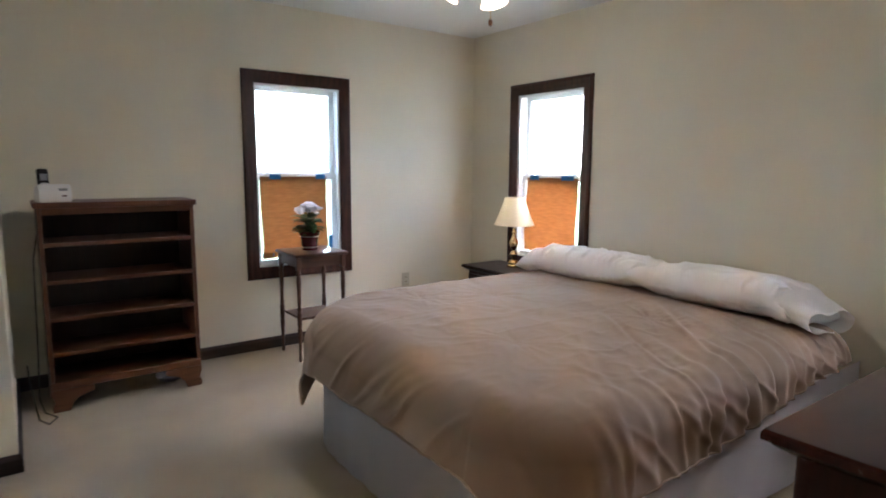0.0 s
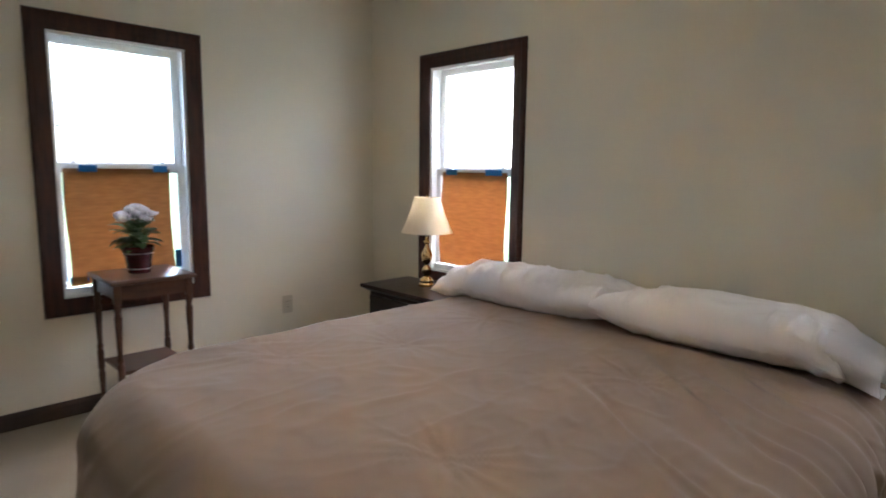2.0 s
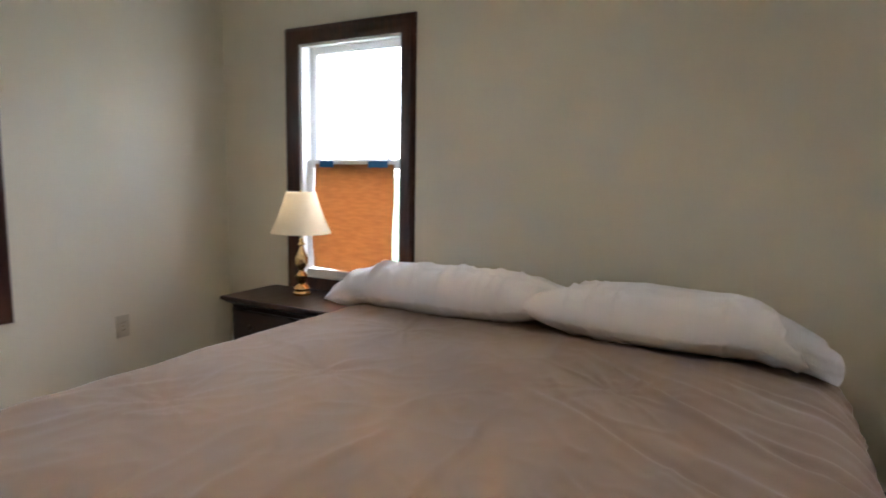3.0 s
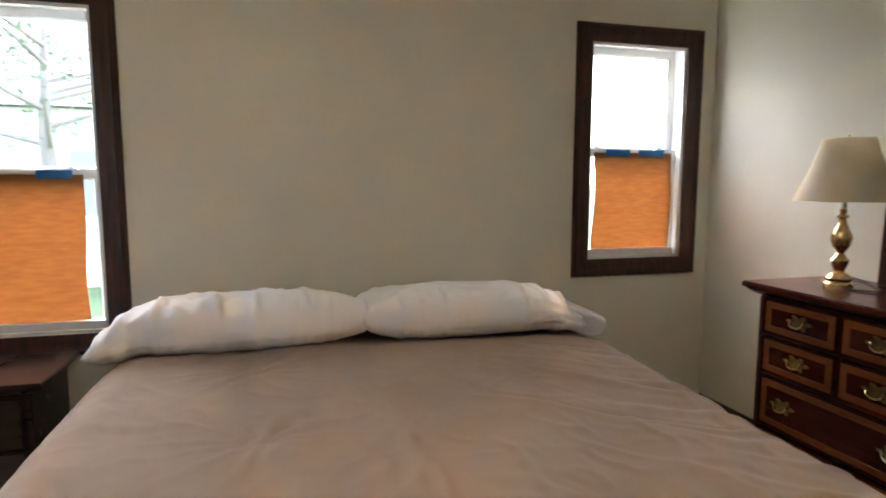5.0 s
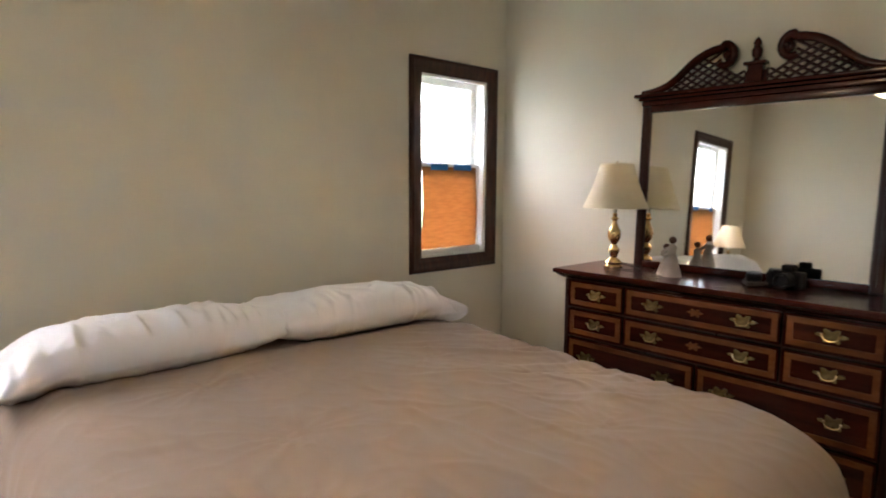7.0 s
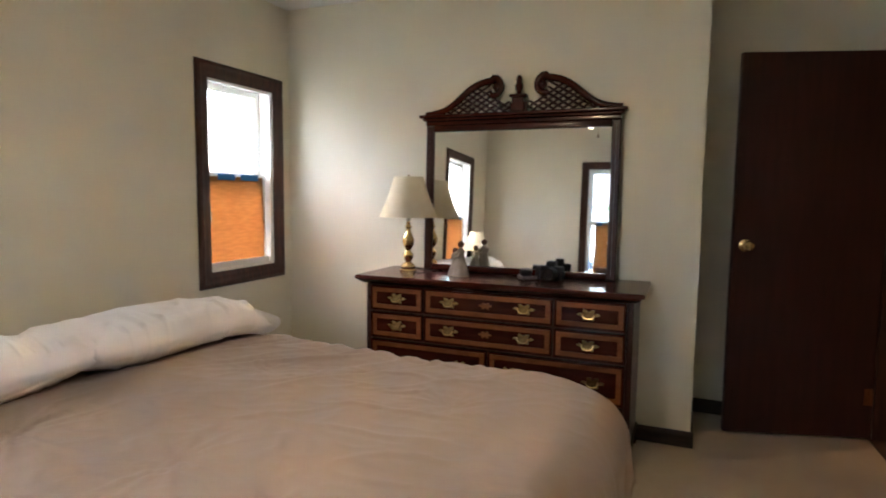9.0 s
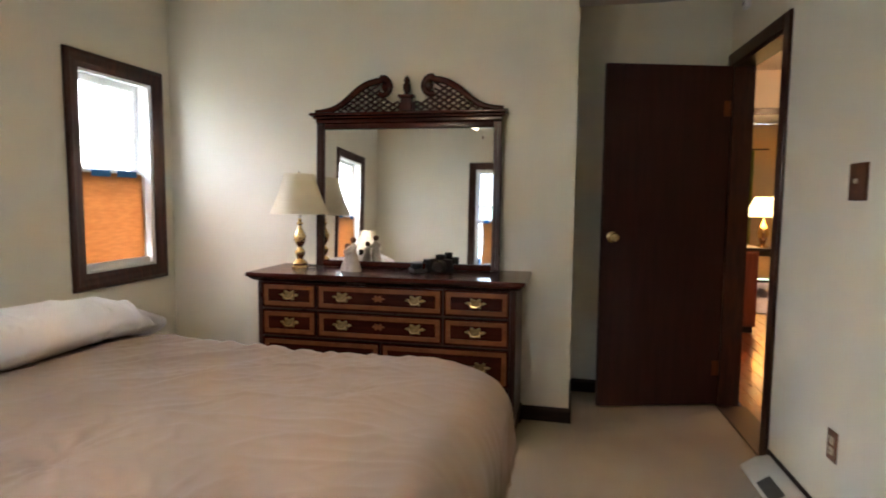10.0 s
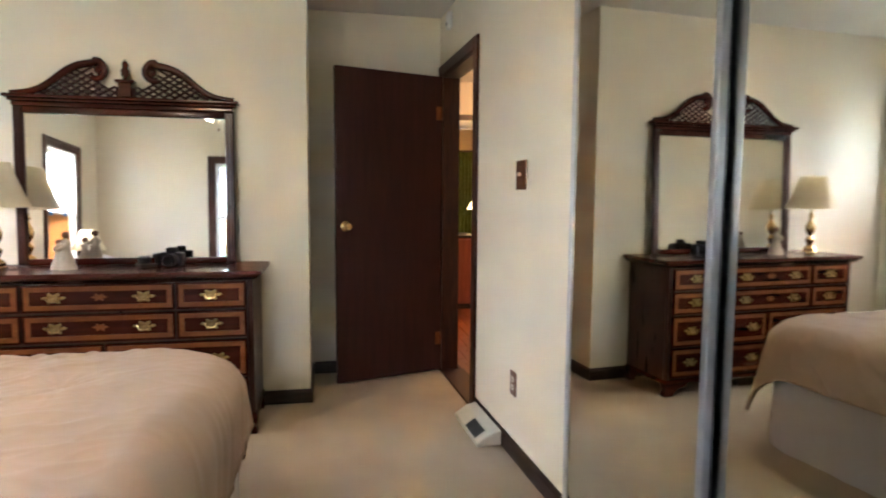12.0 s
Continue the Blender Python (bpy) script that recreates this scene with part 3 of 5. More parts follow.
for lx in (0.12, BX - 0.12):
    for ly in (-BY + 0.14, BY - 0.14):
        part("leg", lathe(bmesh.new(), [(0.025, 0.0), (0.03, 0.02), (0.022, 0.10), (0.03, 0.1199)], 14, lx, ly), M["black_plastic"], bed)


def skirt_panel(path, z1, seed):
    """A hanging cloth panel along a path of (x, y, nx, ny), with slow folds that widen towards the floor."""
    bm = bmesh.new()
    rows = 12
    g = []
    for k in range(rows + 1):
        f = k / rows
        row, L = [], 0.0
        for i, (x, y, nx, ny) in enumerate(path):
            if i:
                L += math.hypot(x - path[i - 1][0], y - path[i - 1][1])
            o = (1 - f) * (0.016 * noise.noise((L * 3.2, seed, 0)) + 0.012 * noise.noise((L * 9, seed + 4, f)) + 0.004)
            row.append(bm.verts.new((x + nx * o, y + ny * o, 0.006 + f * z1 + (1 - f) * 0.006 * noise.noise((L * 4, seed + 9, 0)))))
        g.append(row)
    for k in range(rows):
        for i in range(len(path) - 1):
            bm.faces.new((g[k][i], g[k][i + 1], g[k + 1][i + 1], g[k + 1][i]))
    bmesh.ops.solidify(bm, geom=bm.faces[:], thickness=0.002)
    return bm


SR = 0.30


def skirt_corner(a0, a1, sy, n=10):
    out = []
    for i in range(n + 1):
        a = radians(a0 + (a1 - a0) * i / n)
        out.append((SR - SR * math.cos(a), sy * (BY - SR + SR * math.sin(a)), -math.cos(a), sy * math.sin(a)))
    return out


def run(x0, y0, x1, y1, nx, ny, n):
    return [(x0 + (x1 - x0) * i / n, y0 + (y1 - y0) * i / n, nx, ny) for i in range(1, n)]


foot = skirt_corner(44, 0, -1) + run(0, -BY + SR, 0, BY - SR, -1, 0, 60) + skirt_corner(0, 44, 1)
near_side = skirt_corner(46, 90, -1) + run(SR, -BY, BX, -BY, 0, -1, 80)
far_side = skirt_corner(46, 90, 1) + run(SR, BY, BX, BY, 0, 1, 80)
sk = thing("bed_skirt", pose(1.175, 1.855, 0), "white pleated cotton bed skirt hanging to the carpet", "bed skirt")
part("foot_panel", skirt_panel(foot, 0.425, 1.0), M["skirt"], sk, smooth=True)
part("side_panel", skirt_panel(near_side, 0.41, 2.0), M["skirt"], sk, smooth=True)
part("side_panel", skirt_panel(far_side, 0.41, 3.0), M["skirt"], sk, smooth=True)


def ridged(v, p=2.0):
    return math.exp(-(v * 4.8) ** 2 * p * 0.8)


def duvet():
    """A thick quilt draped over the bed: flat on top, rounded over the edges, hanging in folds."""
    x_in, x_end, y0, y1, top = 1.280, 3.06, 1.125, 2.645, 0.648
    r, rc = 0.155, 0.20
    arc = r * math.pi / 2
    step = 0.0095
    s0, t0, t1 = x_in - 0.40, y0 - 0.42, y1 + 0.42
    ns, nt = int((x_end - s0) / step), int((t1 - t0) / step)
    rd = random.Random(17)
    drops = []
    fs = x_in + 0.10
    while fs < x_end - 0.04:
        strong = min(1.0, 0.35 + (fs - x_in) / 1.1)
        drops.append((fs, rd.uniform(0.017, 0.034), rd.uniform(0.007, 0.019) * strong, rd.uniform(-0.30, 0.12), rd.uniform(0.10, 0.75) * strong, rd.uniform(0.55, 0.95)))
        fs += rd.uniform(0.045, 0.150)
    creases = []
    for _ in range(18):
        ka = rd.uniform(-0.5, 1.3)
        creases.append((rd.uniform(1.40, 2.70), rd.uniform(1.25, 2.55), math.cos(ka), math.sin(ka), rd.uniform(0.08, 0.24), rd.uniform(0.011, 0.022), rd.uniform(0.001, 0.0032)))
    bm = bmesh.new()
    g = []
    for i in range(ns + 1):
        s = s0 + (x_end - s0) * i / ns
        row = []
        for k in range(nt + 1):
            t = t0 + (t1 - t0) * k / nt
            # hem length changes along the bed: shorter towards the head on the near side
            head = max(0.0, (s - x_in) / (x_end - x_in))
            over_r = 0.385 - 0.15 * head ** 1.5 + 0.012 * noise.noise((s * 4, 3.3, 0))
            over_l = 0.40
            over_f = 0.365 + 0.010 * noise.noise((t * 4, 7.7, 0))
            ss = x_in - (x_in - s) * (over_f / 0.40) if s < x_in else s
            tt = t
            if t < y0:
                tt = y0 - (y0 - t) * (over_r / 0.42)
            elif t > y1:
                tt = y1 + (t - y1) * (over_l / 0.42)
            qx, qy = max(x_in + rc, ss), min(max(tt, y0 + rc), y1 - rc)
            dx, dy = ss - qx, tt - qy
            far = math.hypot(dx, dy)
            d = max(0.0, far - rc)
            if far > 1e-6:
                nx, ny = dx / far, dy / far
                qx, qy = qx + nx * min(far, rc), qy + ny * min(far, rc)
            else:
                nx = ny = 0.0
            cornr = min(1.0, abs(nx * ny) * 2.0)
            if d < arc:
                out, down = r * math.sin(d / r), r * (1 - math.cos(d / r))
            else:
                out, down = r + (d - arc) * (0.10 + 0.10 * cornr), r + (d - arc) * 0.98
            # along the edge, for the folds
            ang = math.atan2(ny, nx) if d > 1e-6 else 0.0
            edge = ss * 1.0 + tt * 1.0 if not (dx and dy) else qx + qy + ang * 0.35
            hang = min(1.0, max(0.0, (d - 0.05) / 0.25))
            corner = 1.0 if (dx < -0.03 and abs(dy) > 0.03) else 0.0
            side = 1.25 if dy < -1e-6 and not corner else (0.7 if corner else 0.30)
            fold = (ridged(noise.noise((edge * 9.0 + 0.6 * noise.noise((edge * 3, d * 5, 0)), 1.7, d * 1.6)), 1.6) - 0.45) * 0.044 * side
            if corner:
                fold += 0.016 * math.sin(ang * 8.0) * hang
            # folds that fall over the near edge
            near = 0.0
            if tt < y0 + 0.80:
                dip = y0 - tt
                for fs, fw, fa, fl, reach, lead in drops:
                    line = fs + fl * dip if dip > 0 else fs + lead * (-dip) ** 1.15
                    wide = fw * (1.0 + 0.5 * max(0.0, -dip))
                    u = (ss - line - 0.018 * noise.noise((fs * 9.0, tt * 4.0, 3.0))) / wide
                    if -4.0 < u < 4.0:
                        near += fa * (math.exp(-u * u) - 0.8 * math.exp(-(u - 1.5) ** 2)) * max(0.0, min(1.0, (dip + reach) / 0.30))
            hem_in = 1.0 - 0.55 * max(0.0, min(1.0, (d - 0.26) / 0.14))
            out += hang * (fold * (0.30 if dy < -1e-6 else 0.8) * hem_in)
            if dy < -1e-6:
                out += min(1.0, d / 0.16) * near * hem_in
            x, y, z = qx + nx * out, qy + ny * out, top - down
            # the loft of the filling and the creases on top
            flat = max(0.0, 1.0 - d / 0.22)
            z += flat * (0.020 * noise.noise((ss * 1.7, tt * 1.7, 5)) + 0.010 * noise.noise((ss * 4.1, tt * 4.1, 9)))
            z += flat * 0.018 * math.exp(-((tt - (y0 + y1) / 2) / 0.8) ** 2)
            z += flat * (0.022 * (tt - 1.86) / 0.75 + 0.012 * head) - 0.018 * flat * max(0.0, (1.9 - ss) / 0.6) * max(0.0, (1.9 - tt) / 0.8)
            z += max(0.0, 1.0 - d / 0.16) * near * 0.62
            # short creases strewn over the top
            for kx, ky, kc, ks, kl, kw, kh in creases:
                ex, ey = ss - kx, tt - ky
                al, ac = ex * kc + ey * ks, ey * kc - ex * ks
                if abs(al) < kl and abs(ac) < 4 * kw:
                    ac -= 0.35 * kw * math.sin(al / kl * 2.5 + kx * 9)
                    z += flat * kh * (1 - (al / kl) ** 2) * (math.exp(-(ac / kw) ** 2) - 0.7 * math.exp(-((ac - 1.6 * kw) / kw) ** 2))
            # tufts where the filling is stitched down, with small radiating creases
            for qx2, qy2 in ((2.05, 2.25), (1.62, 1.62), (2.38, 1.55), (1.70, 2.42), (2.55, 2.30)):
                ex, ey = ss - qx2, tt - qy2
                er = math.hypot(ex, ey)
                if er < 0.34:
                    ea = math.atan2(ey, ex)
                    z += flat * (-0.007 * math.exp(-(er / 0.05) ** 2) + 0.007 * ridged(noise.noise((math.cos(ea) * 2.6 + qx2, math.sin(ea) * 2.6, qy2)), 5.0) * math.exp(-(er / 0.17) ** 2))
            z += flat * 0.006 * noise.noise((ss * 6.5 + tt, tt * 3.0, 17.0)) + flat * 0.0022 * ridged(noise.noise((ss * 9, tt * 13, 14.0)), 3.0)
            z += flat * 0.006 * ridged(noise.noise((ss * 2.6 + 1.2 * noise.noise((ss * 2, tt * 2, 81.0)), tt * 5.2, 91.0)), 9.0) * max(0.0, min(1.0, 0.5 + 1.6 * noise.noise((ss * 1.9, tt * 1.9, 95.0))))
            # drawn together by the pillows
            if ss > 2.72:
                z -= 0.012 * min(1.0, (ss - 2.72) / 0.2)
            row.append(bm.verts.new((x, y, max(0.02, z))))
        g.append(row)
    for i in range(ns):
        for k in range(nt):
            bm.faces.new((g[i][k], g[i + 1][k], g[i + 1][k + 1], g[i][k + 1]))
    hems = [[v.co.copy() for v in g[0]], [row[0].co.copy() for row in g], [row[-1].co.copy() for row in g]]
    bmesh.ops.recalc_face_normals(bm, faces=bm.faces[:])
    bmesh.ops.solidify(bm, geom=bm.faces[:], thickness=0.012)
    return bm, hems


dv = thing("duvet", pose(0, 0, 0), "taupe brown cotton duvet, creased, hanging over the bed's sides", "duvet")
cover, hems = duvet()
part("cover", cover, M["duvet"], dv, smooth="all")
for hm in hems:
    part("hem", tube(bmesh.new(), [p + Vector((0, 0, 0.002)) for p in hm[::2]], 0.0045, 6), M["duvet"], dv, "stitched hem of the duvet cover", smooth=True)


def pillow(m, length, width, thick, label, seed, droop, cuff=False):
    """Local: y along the length, x across; the open hem at negative y times droop."""
    bm = bmesh.new()
    nu, nv = 60, 116
    for sgn in (1, -1):
        g = []
        for i in range(nu + 1):
            u = -1 + 2 * i / nu
            row = []
            for k in range(nv + 1):
                v = -1 + 2 * k / nv
                e = max(0.0, 1 - abs(u) ** 2.8) ** 0.44 * max(0.0, 1 - abs(v) ** 4.0) ** 0.5
                px = u * width / 2 * (1 - 0.07 * (1 - v * v) * abs(u))
                py = v * length / 2 * (1 - 0.03 * (1 - u * u) * abs(v))
                if cuff and py * droop > 0:
                    py *= 0.84
                h = thick / 2 * e
                w = 0.012 * ridged(noise.noise((px * 3.4 + seed, py * 4.6 + 0.9 * noise.noise((px * 4, py * 3, seed)), seed)), 4.0)
                w += 0.013 * noise.noise((px * 3.2, py * 2.6, seed + 3))
                w += 0.007 * ridged(noise.noise((px * 7.0 + 0.8 * noise.noise((py * 5, px * 5, seed)), py * 6.0, seed + 21)), 4.0)
                # gathers along the front seam and at the ends
                w += 0.020 * ridged(noise.noise((px * 2 + py * 3, py * 15, seed + 7)), 2.0) * max(0.0, -u - 0.30) ** 0.8 * 1.6
                w += 0.010 * ridged(noise.noise((px * 9, py * 3, seed + 8)), 2.0) * abs(v) ** 8
                pz = sgn * (h + (w if sgn > 0 else 0.3 * w) * min(1.0, 3 * e)) + (0.0015 * sgn if e == 0 else 0)
                end = v * droop
                if end > 0.62:
                    pz -= 0.28 * (end - 0.62) ** 1.5
                row.append(bm.verts.new((px, py, pz)))
            g.append(row)
        for i in range(nu):
            for k in range(nv):
                bm.faces.new((g[i][k], g[i + 1][k], g[i + 1][k + 1], g[i][k + 1]))
    bmesh.ops.remove_doubles(bm, verts=bm.verts[:], dist=0.0031)
    th = thing("pillow", m, label, "pillow", "pillows on the bed")
    part("case", bm, M["pillow"], th, smooth="all")
    if cuff:
        # the open end of the case, empty past the filling
        bm = bmesh.new()
        rings, n = [], 56
        for i in range(13):
            f = i / 12
            yy = droop * length * (0.30 + 0.195 * f)
            ring = []
            for k in range(n):
                a = 2 * math.pi * k / n
                ca, sa = math.cos(a), math.sin(a)
                hw = width / 2 * (0.95 + 0.01 * f) * ca
                hz = thick / 2 * (0.78 - 0.27 * f) * max(0.0, 1 - abs(ca) ** 2.8) ** 0.44 * (1 if sa > 0 else -1) + (0.003 if sa > 0 else -0.003)
                wr = 0.010 * f * noise.noise((ca * 2.4, sa * 2.4 + f, seed + 5)) - (0.022 * f * math.exp(-((ca + 0.25) / 0.3) ** 2) if sa > 0 else 0.0)
                ring.append(bm.verts.new((hw, yy + 0.012 * ca * f, hz + wr - 0.28 * (0.094 + 0.30 * f) ** 1.5)))
            rings.append(ring)
        for i in range(12):
            for k in range(n):
                bm.faces.new((rings[i][k], rings[i][(k + 1) % n], rings[i + 1][(k + 1) % n], rings[i + 1][k]))
        bmesh.ops.solidify(bm, geom=bm.faces[:], thickness=0.003)
        part("open_cuff", bm, M["pillow"], th, "open hemmed end of the pillowcase", smooth=True)
    return th


pillow(pose(3.01, 1.485, 0.724, 0, 8, 0), 0.915, 0.60, 0.195, "white cotton pillow with a creased case lying beside another", 1.3, -1, True)
pillow(pose(3.01, 2.345, 0.728, 0, 8, 1.5), 0.90, 0.60, 0.19, "white cotton pillow with soft creases at the far bed side", 5.1, 1)


# ---- dresser and its mirror ----
def batwing(m, parent, s=1.0, bail=True):
    """A scalloped brass backplate with a bail pull; local xz is the drawer's face, -y points out of it."""
    pts = []
    for i in range(48):
        a = 2 * math.pi * i / 48
        r = 0.98 + 0.27 * math.cos(6 * a) + 0.10 * math.cos(2 * a)
        pts.append((0.043 * s * r * math.cos(a), 0.025 * s * r * math.sin(a) * (1.15 if math.sin(a) < 0 else 1.0)))
    bm = prism(bmesh.new(), pts, -0.0030, -0.0002)
    pl = part("pull" if bail else "key_plate", bm, M["brass_old"] if bail else M["inlay"], parent, "antique brass batwing pull" if bail else "dark keyhole plate", m=m)
    if bail:
        bm = bmesh.new()
        for x in (-0.030 * s, 0.030 * s):
            tube(bm, [(x, -0.0031, 0.004), (x, -0.016, 0.004)], [0.006, 0.0045], 8)
        ps = []
        for i in range(13):
            a = math.pi * i / 12
            ps.append((0.030 * s * math.cos(a), -0.014 - 0.006 * math.sin(a), 0.004 - 0.024 * s * math.sin(a) ** 0.8))
        tube(bm, ps, [0.0028 + 0.0014 * math.sin(math.pi * i / 12) for i in range(13)], 7)
        part("bail", bm, M["brass"], pl, "polished brass bail")
    return pl


def drawer(parent, x0, x1, z0, z1, y, pulls, key=False):
    """A drawer front facing -y in the dresser's own frame."""
    d = part("drawer", B(x0, x1, y - 0.016, y + 0.02, z0, z1, bevel=0.003), M["mahog"], parent)
    part("inlay", ring_frame(bmesh.new(), x0 + 0.010, x1 - 0.010, z0 + 0.010, z1 - 0.010,
                             [(0, y - 0.0155), (0, y - 0.0185), (0.023, y - 0.0185), (0.023, y - 0.0155)]), M["inlay"], d, "lighter banded inlay")
    part("bead", ring_frame(bmesh.new(), x0, x1, z0, z1, [(0, y - 0.015), (0, y - 0.021), (0.004, y - 0.021), (0.005, y - 0.015)]), M["mahog"], d)
    for px in pulls:
        batwing(pose(px, y - 0.017, (z0 + z1) / 2 + 0.004), d, 0.92)
    if key:
        batwing(pose((x0 + x1) / 2, y - 0.017, (z0 + z1) / 2 + 0.004), d, 0.62, bail=False)
    return d


def ogee_top(bm, x0, x1, y0, y1, z0, z1, over):
    """A table top whose edge steps in below: rings from the bottom up."""
    prof = [(0.0, z0), (0.3, z0 + (z1 - z0) * 0.15), (0.62, z0 + (z1 - z0) * 0.35), (0.75, z0 + (z1 - z0) * 0.5), (1.0, z0 + (z1 - z0) * 0.56), (1.0, z0 + (z1 - z0) * 0.86), (0.9, z1)]
    rings = []
    for f, z in prof:
        o = over * f
        rings.append([bm.verts.new(c) for c in ((x0 - o, y0 - o, z), (x1 + o, y0 - o, z), (x1 + o, y1, z), (x0 - o, y1, z))])
    for a, b in zip(rings, rings[1:]):
        for k in range(4):
            bm.faces.new((a[k], a[(k + 1) % 4], b[(k + 1) % 4], b[k]))
    bm.faces.new(rings[0][::-1])
    bm.faces.new(rings[-1])
    return bm


def bracket_foot(bm, x0, x1, y0, y1, z1, sx):
    """An ogee bracket foot: outline in xz with a curved inner edge."""
    w = x1 - x0
    out = [(0, z1), (0, z1 * 0.75), (0.06 * w, z1 * 0.45), (0.0, z1 * 0.2), (0.02 * w, 0.0), (0.42 * w, 0.0), (0.48 * w, z1 * 0.3), (0.62 * w, z1 * 0.55), (0.85 * w, z1 * 0.68), (w, z1 * 0.75), (w, z1)]
    pts = [(x0 + p, z) if sx > 0 else (x1 - p, z) for p, z in out]
    return prism(bm, pts, y0, y1)


# the dresser's own frame: x to the right seen from the room, -y towards the room, so it is turned half round
DRX = 1.900
dresser = thing("dresser", pose(DRX, 0.02, 0, 0, 0, 180), "glossy mahogany dresser with banded drawers and brass pulls", "dresser")
L0, L1, DF = -0.700, 0.700, -0.400
part("case", B(L0, L1, DF + 0.004, 0.0, 0.085, 0.808, bevel=0.003), M["mahog_v"], dresser)
part("top", ogee_top(bmesh.new(), L0 - 0.006, L1 + 0.006, DF - 0.012, 0.008, 0.808, 0.856, 0.042), M["mahog"], dresser, "polished mahogany top with an ogee edge", smooth=False)
for x in (L0 - 0.001, L1 - 0.029):
    part("corner_post", B(x, x + 0.030, DF - 0.010, DF + 0.02, 0.09, 0.806, bevel=0.008, seg=3), M["mahog_v"], dresser, smooth=True)
part("plinth", B(L0 - 0.012, L1 + 0.012, DF - 0.018, 0.0, 0.075, 0.105, bevel=0.008, seg=3), M["mahog"], dresser)
for x, s in ((L0 - 0.012, 1), (L1 + 0.012 - 0.17, -1)):
    part("foot", bracket_foot(bmesh.new(), x, x + 0.17, DF - 0.017, DF + 0.025, 0.076, s), M["mahog"], dresser)
for x, s in ((L0 - 0.010, 1), (L1 + 0.010 - 0.12, -1)):
    part("foot", bracket_foot(bmesh.new(), x, x + 0.12, -0.05, -0.002, 0.076, s), M["mahog"], dresser)
rows = ((0.668, 0.800), (0.518, 0.654))
c0, c1, c2, c3 = L0 + 0.033, -0.355, 0.332, L1 - 0.033
for z0, z1 in rows:
    drawer(dresser, c0, c1 - 0.006, z0, z1, DF, [(c0 + c1) / 2])
    drawer(dresser, c1 + 0.006, c2 - 0.006, z0, z1, DF, [c1 + 0.145, c2 - 0.145], key=True)
    drawer(dresser, c2 + 0.006, c3, z0, z1, DF, [(c2 + c3) / 2])
for z0, z1 in ((0.315, 0.503), (0.120, 0.300)):
    for a, b in ((c0, -0.006), (0.006, c3)):
        drawer(dresser, a, b, z0, z1, DF, [a + 0.11, b - 0.14])


def swan():
    """Half of the swan-neck crest, from the outer end inwards: (x from the middle, z above the cornice)."""
    pts = []
    for i in range(41):
        u = i / 40
        x = 0.548 - 0.393 * u
        z = 0.010 + 0.180 * (1 / (1 + math.exp(-(u - 0.55) * 7.5)))
        pts.append((x, z))
    for i in range(1, 26):
        a = math.pi / 2 - i / 25 * 3.6
        r = 0.062 - 0.030 * i / 25
        pts.append((0.150 - 0.0 + r * math.cos(math.pi - a) * 1.0 - 0.0, 0.140 + r * math.sin(a)))
    return pts


def swan_height(x):
    u = (0.548 - x) / 0.393
    return 0.010 + 0.180 * (1 / (1 + math.exp(-(u - 0.55) * 7.5)))


mirror = thing("dresser_mirror", pose(DRX - 0.032, 0.068, 0.857, -2.1, 0, 180), "mahogany framed mirror with a broken swan-neck pediment on the dresser", "mirror")
gx, gz0, gz1 = 0.500, 0.034, 0.794
part("glass", B(-gx - 0.004, gx + 0.004, -0.012, -0.006, gz0 - 0.004, gz1 + 0.004), M["mirror"], mirror, "clear mirror glass")
part("backing", B(-gx - 0.03, gx + 0.03, -0.0055, 0.012, 0.02, 0.825), M["mahog_v"], mirror)
for s in (-1, 1):
    xa = s * (gx + 0.0205)
    part("post", ring_frame(bmesh.new(), xa - 0.024, xa + 0.024, 0.0, 0.830, [(0.0, 0.0), (0.0, -0.020), (0.008, -0.030), (0.0235, -0.030), (0.0235, 0.0)]), M["mahog_v"], mirror, smooth=True)
part("bottom_rail", B(-gx + 0.004, gx - 0.004, -0.030, 0.0, 0.0, gz0, bevel=0.006, seg=3), M["mahog"], mirror, smooth=True)
part("top_rail", B(-gx + 0.004, gx - 0.004, -0.028, 0.0, gz1, 0.830, bevel=0.005, seg=3), M["mahog"], mirror, smooth=True)
bm = bmesh.new()
for z0, z1, o in ((0.830, 0.854, 0.0), (0.854, 0.869, 0.014), (0.869, 0.888, 0.030)):
    box(bm, -gx - 0.046 - o, gx + 0.046 + o, -0.036 - o, 0.004, z0, z1 - 0.0003, bevel=0.007, seg=3)
part("cornice", bm, M["mahog"], mirror, "stepped cornice moulding")
CZ = 0.881
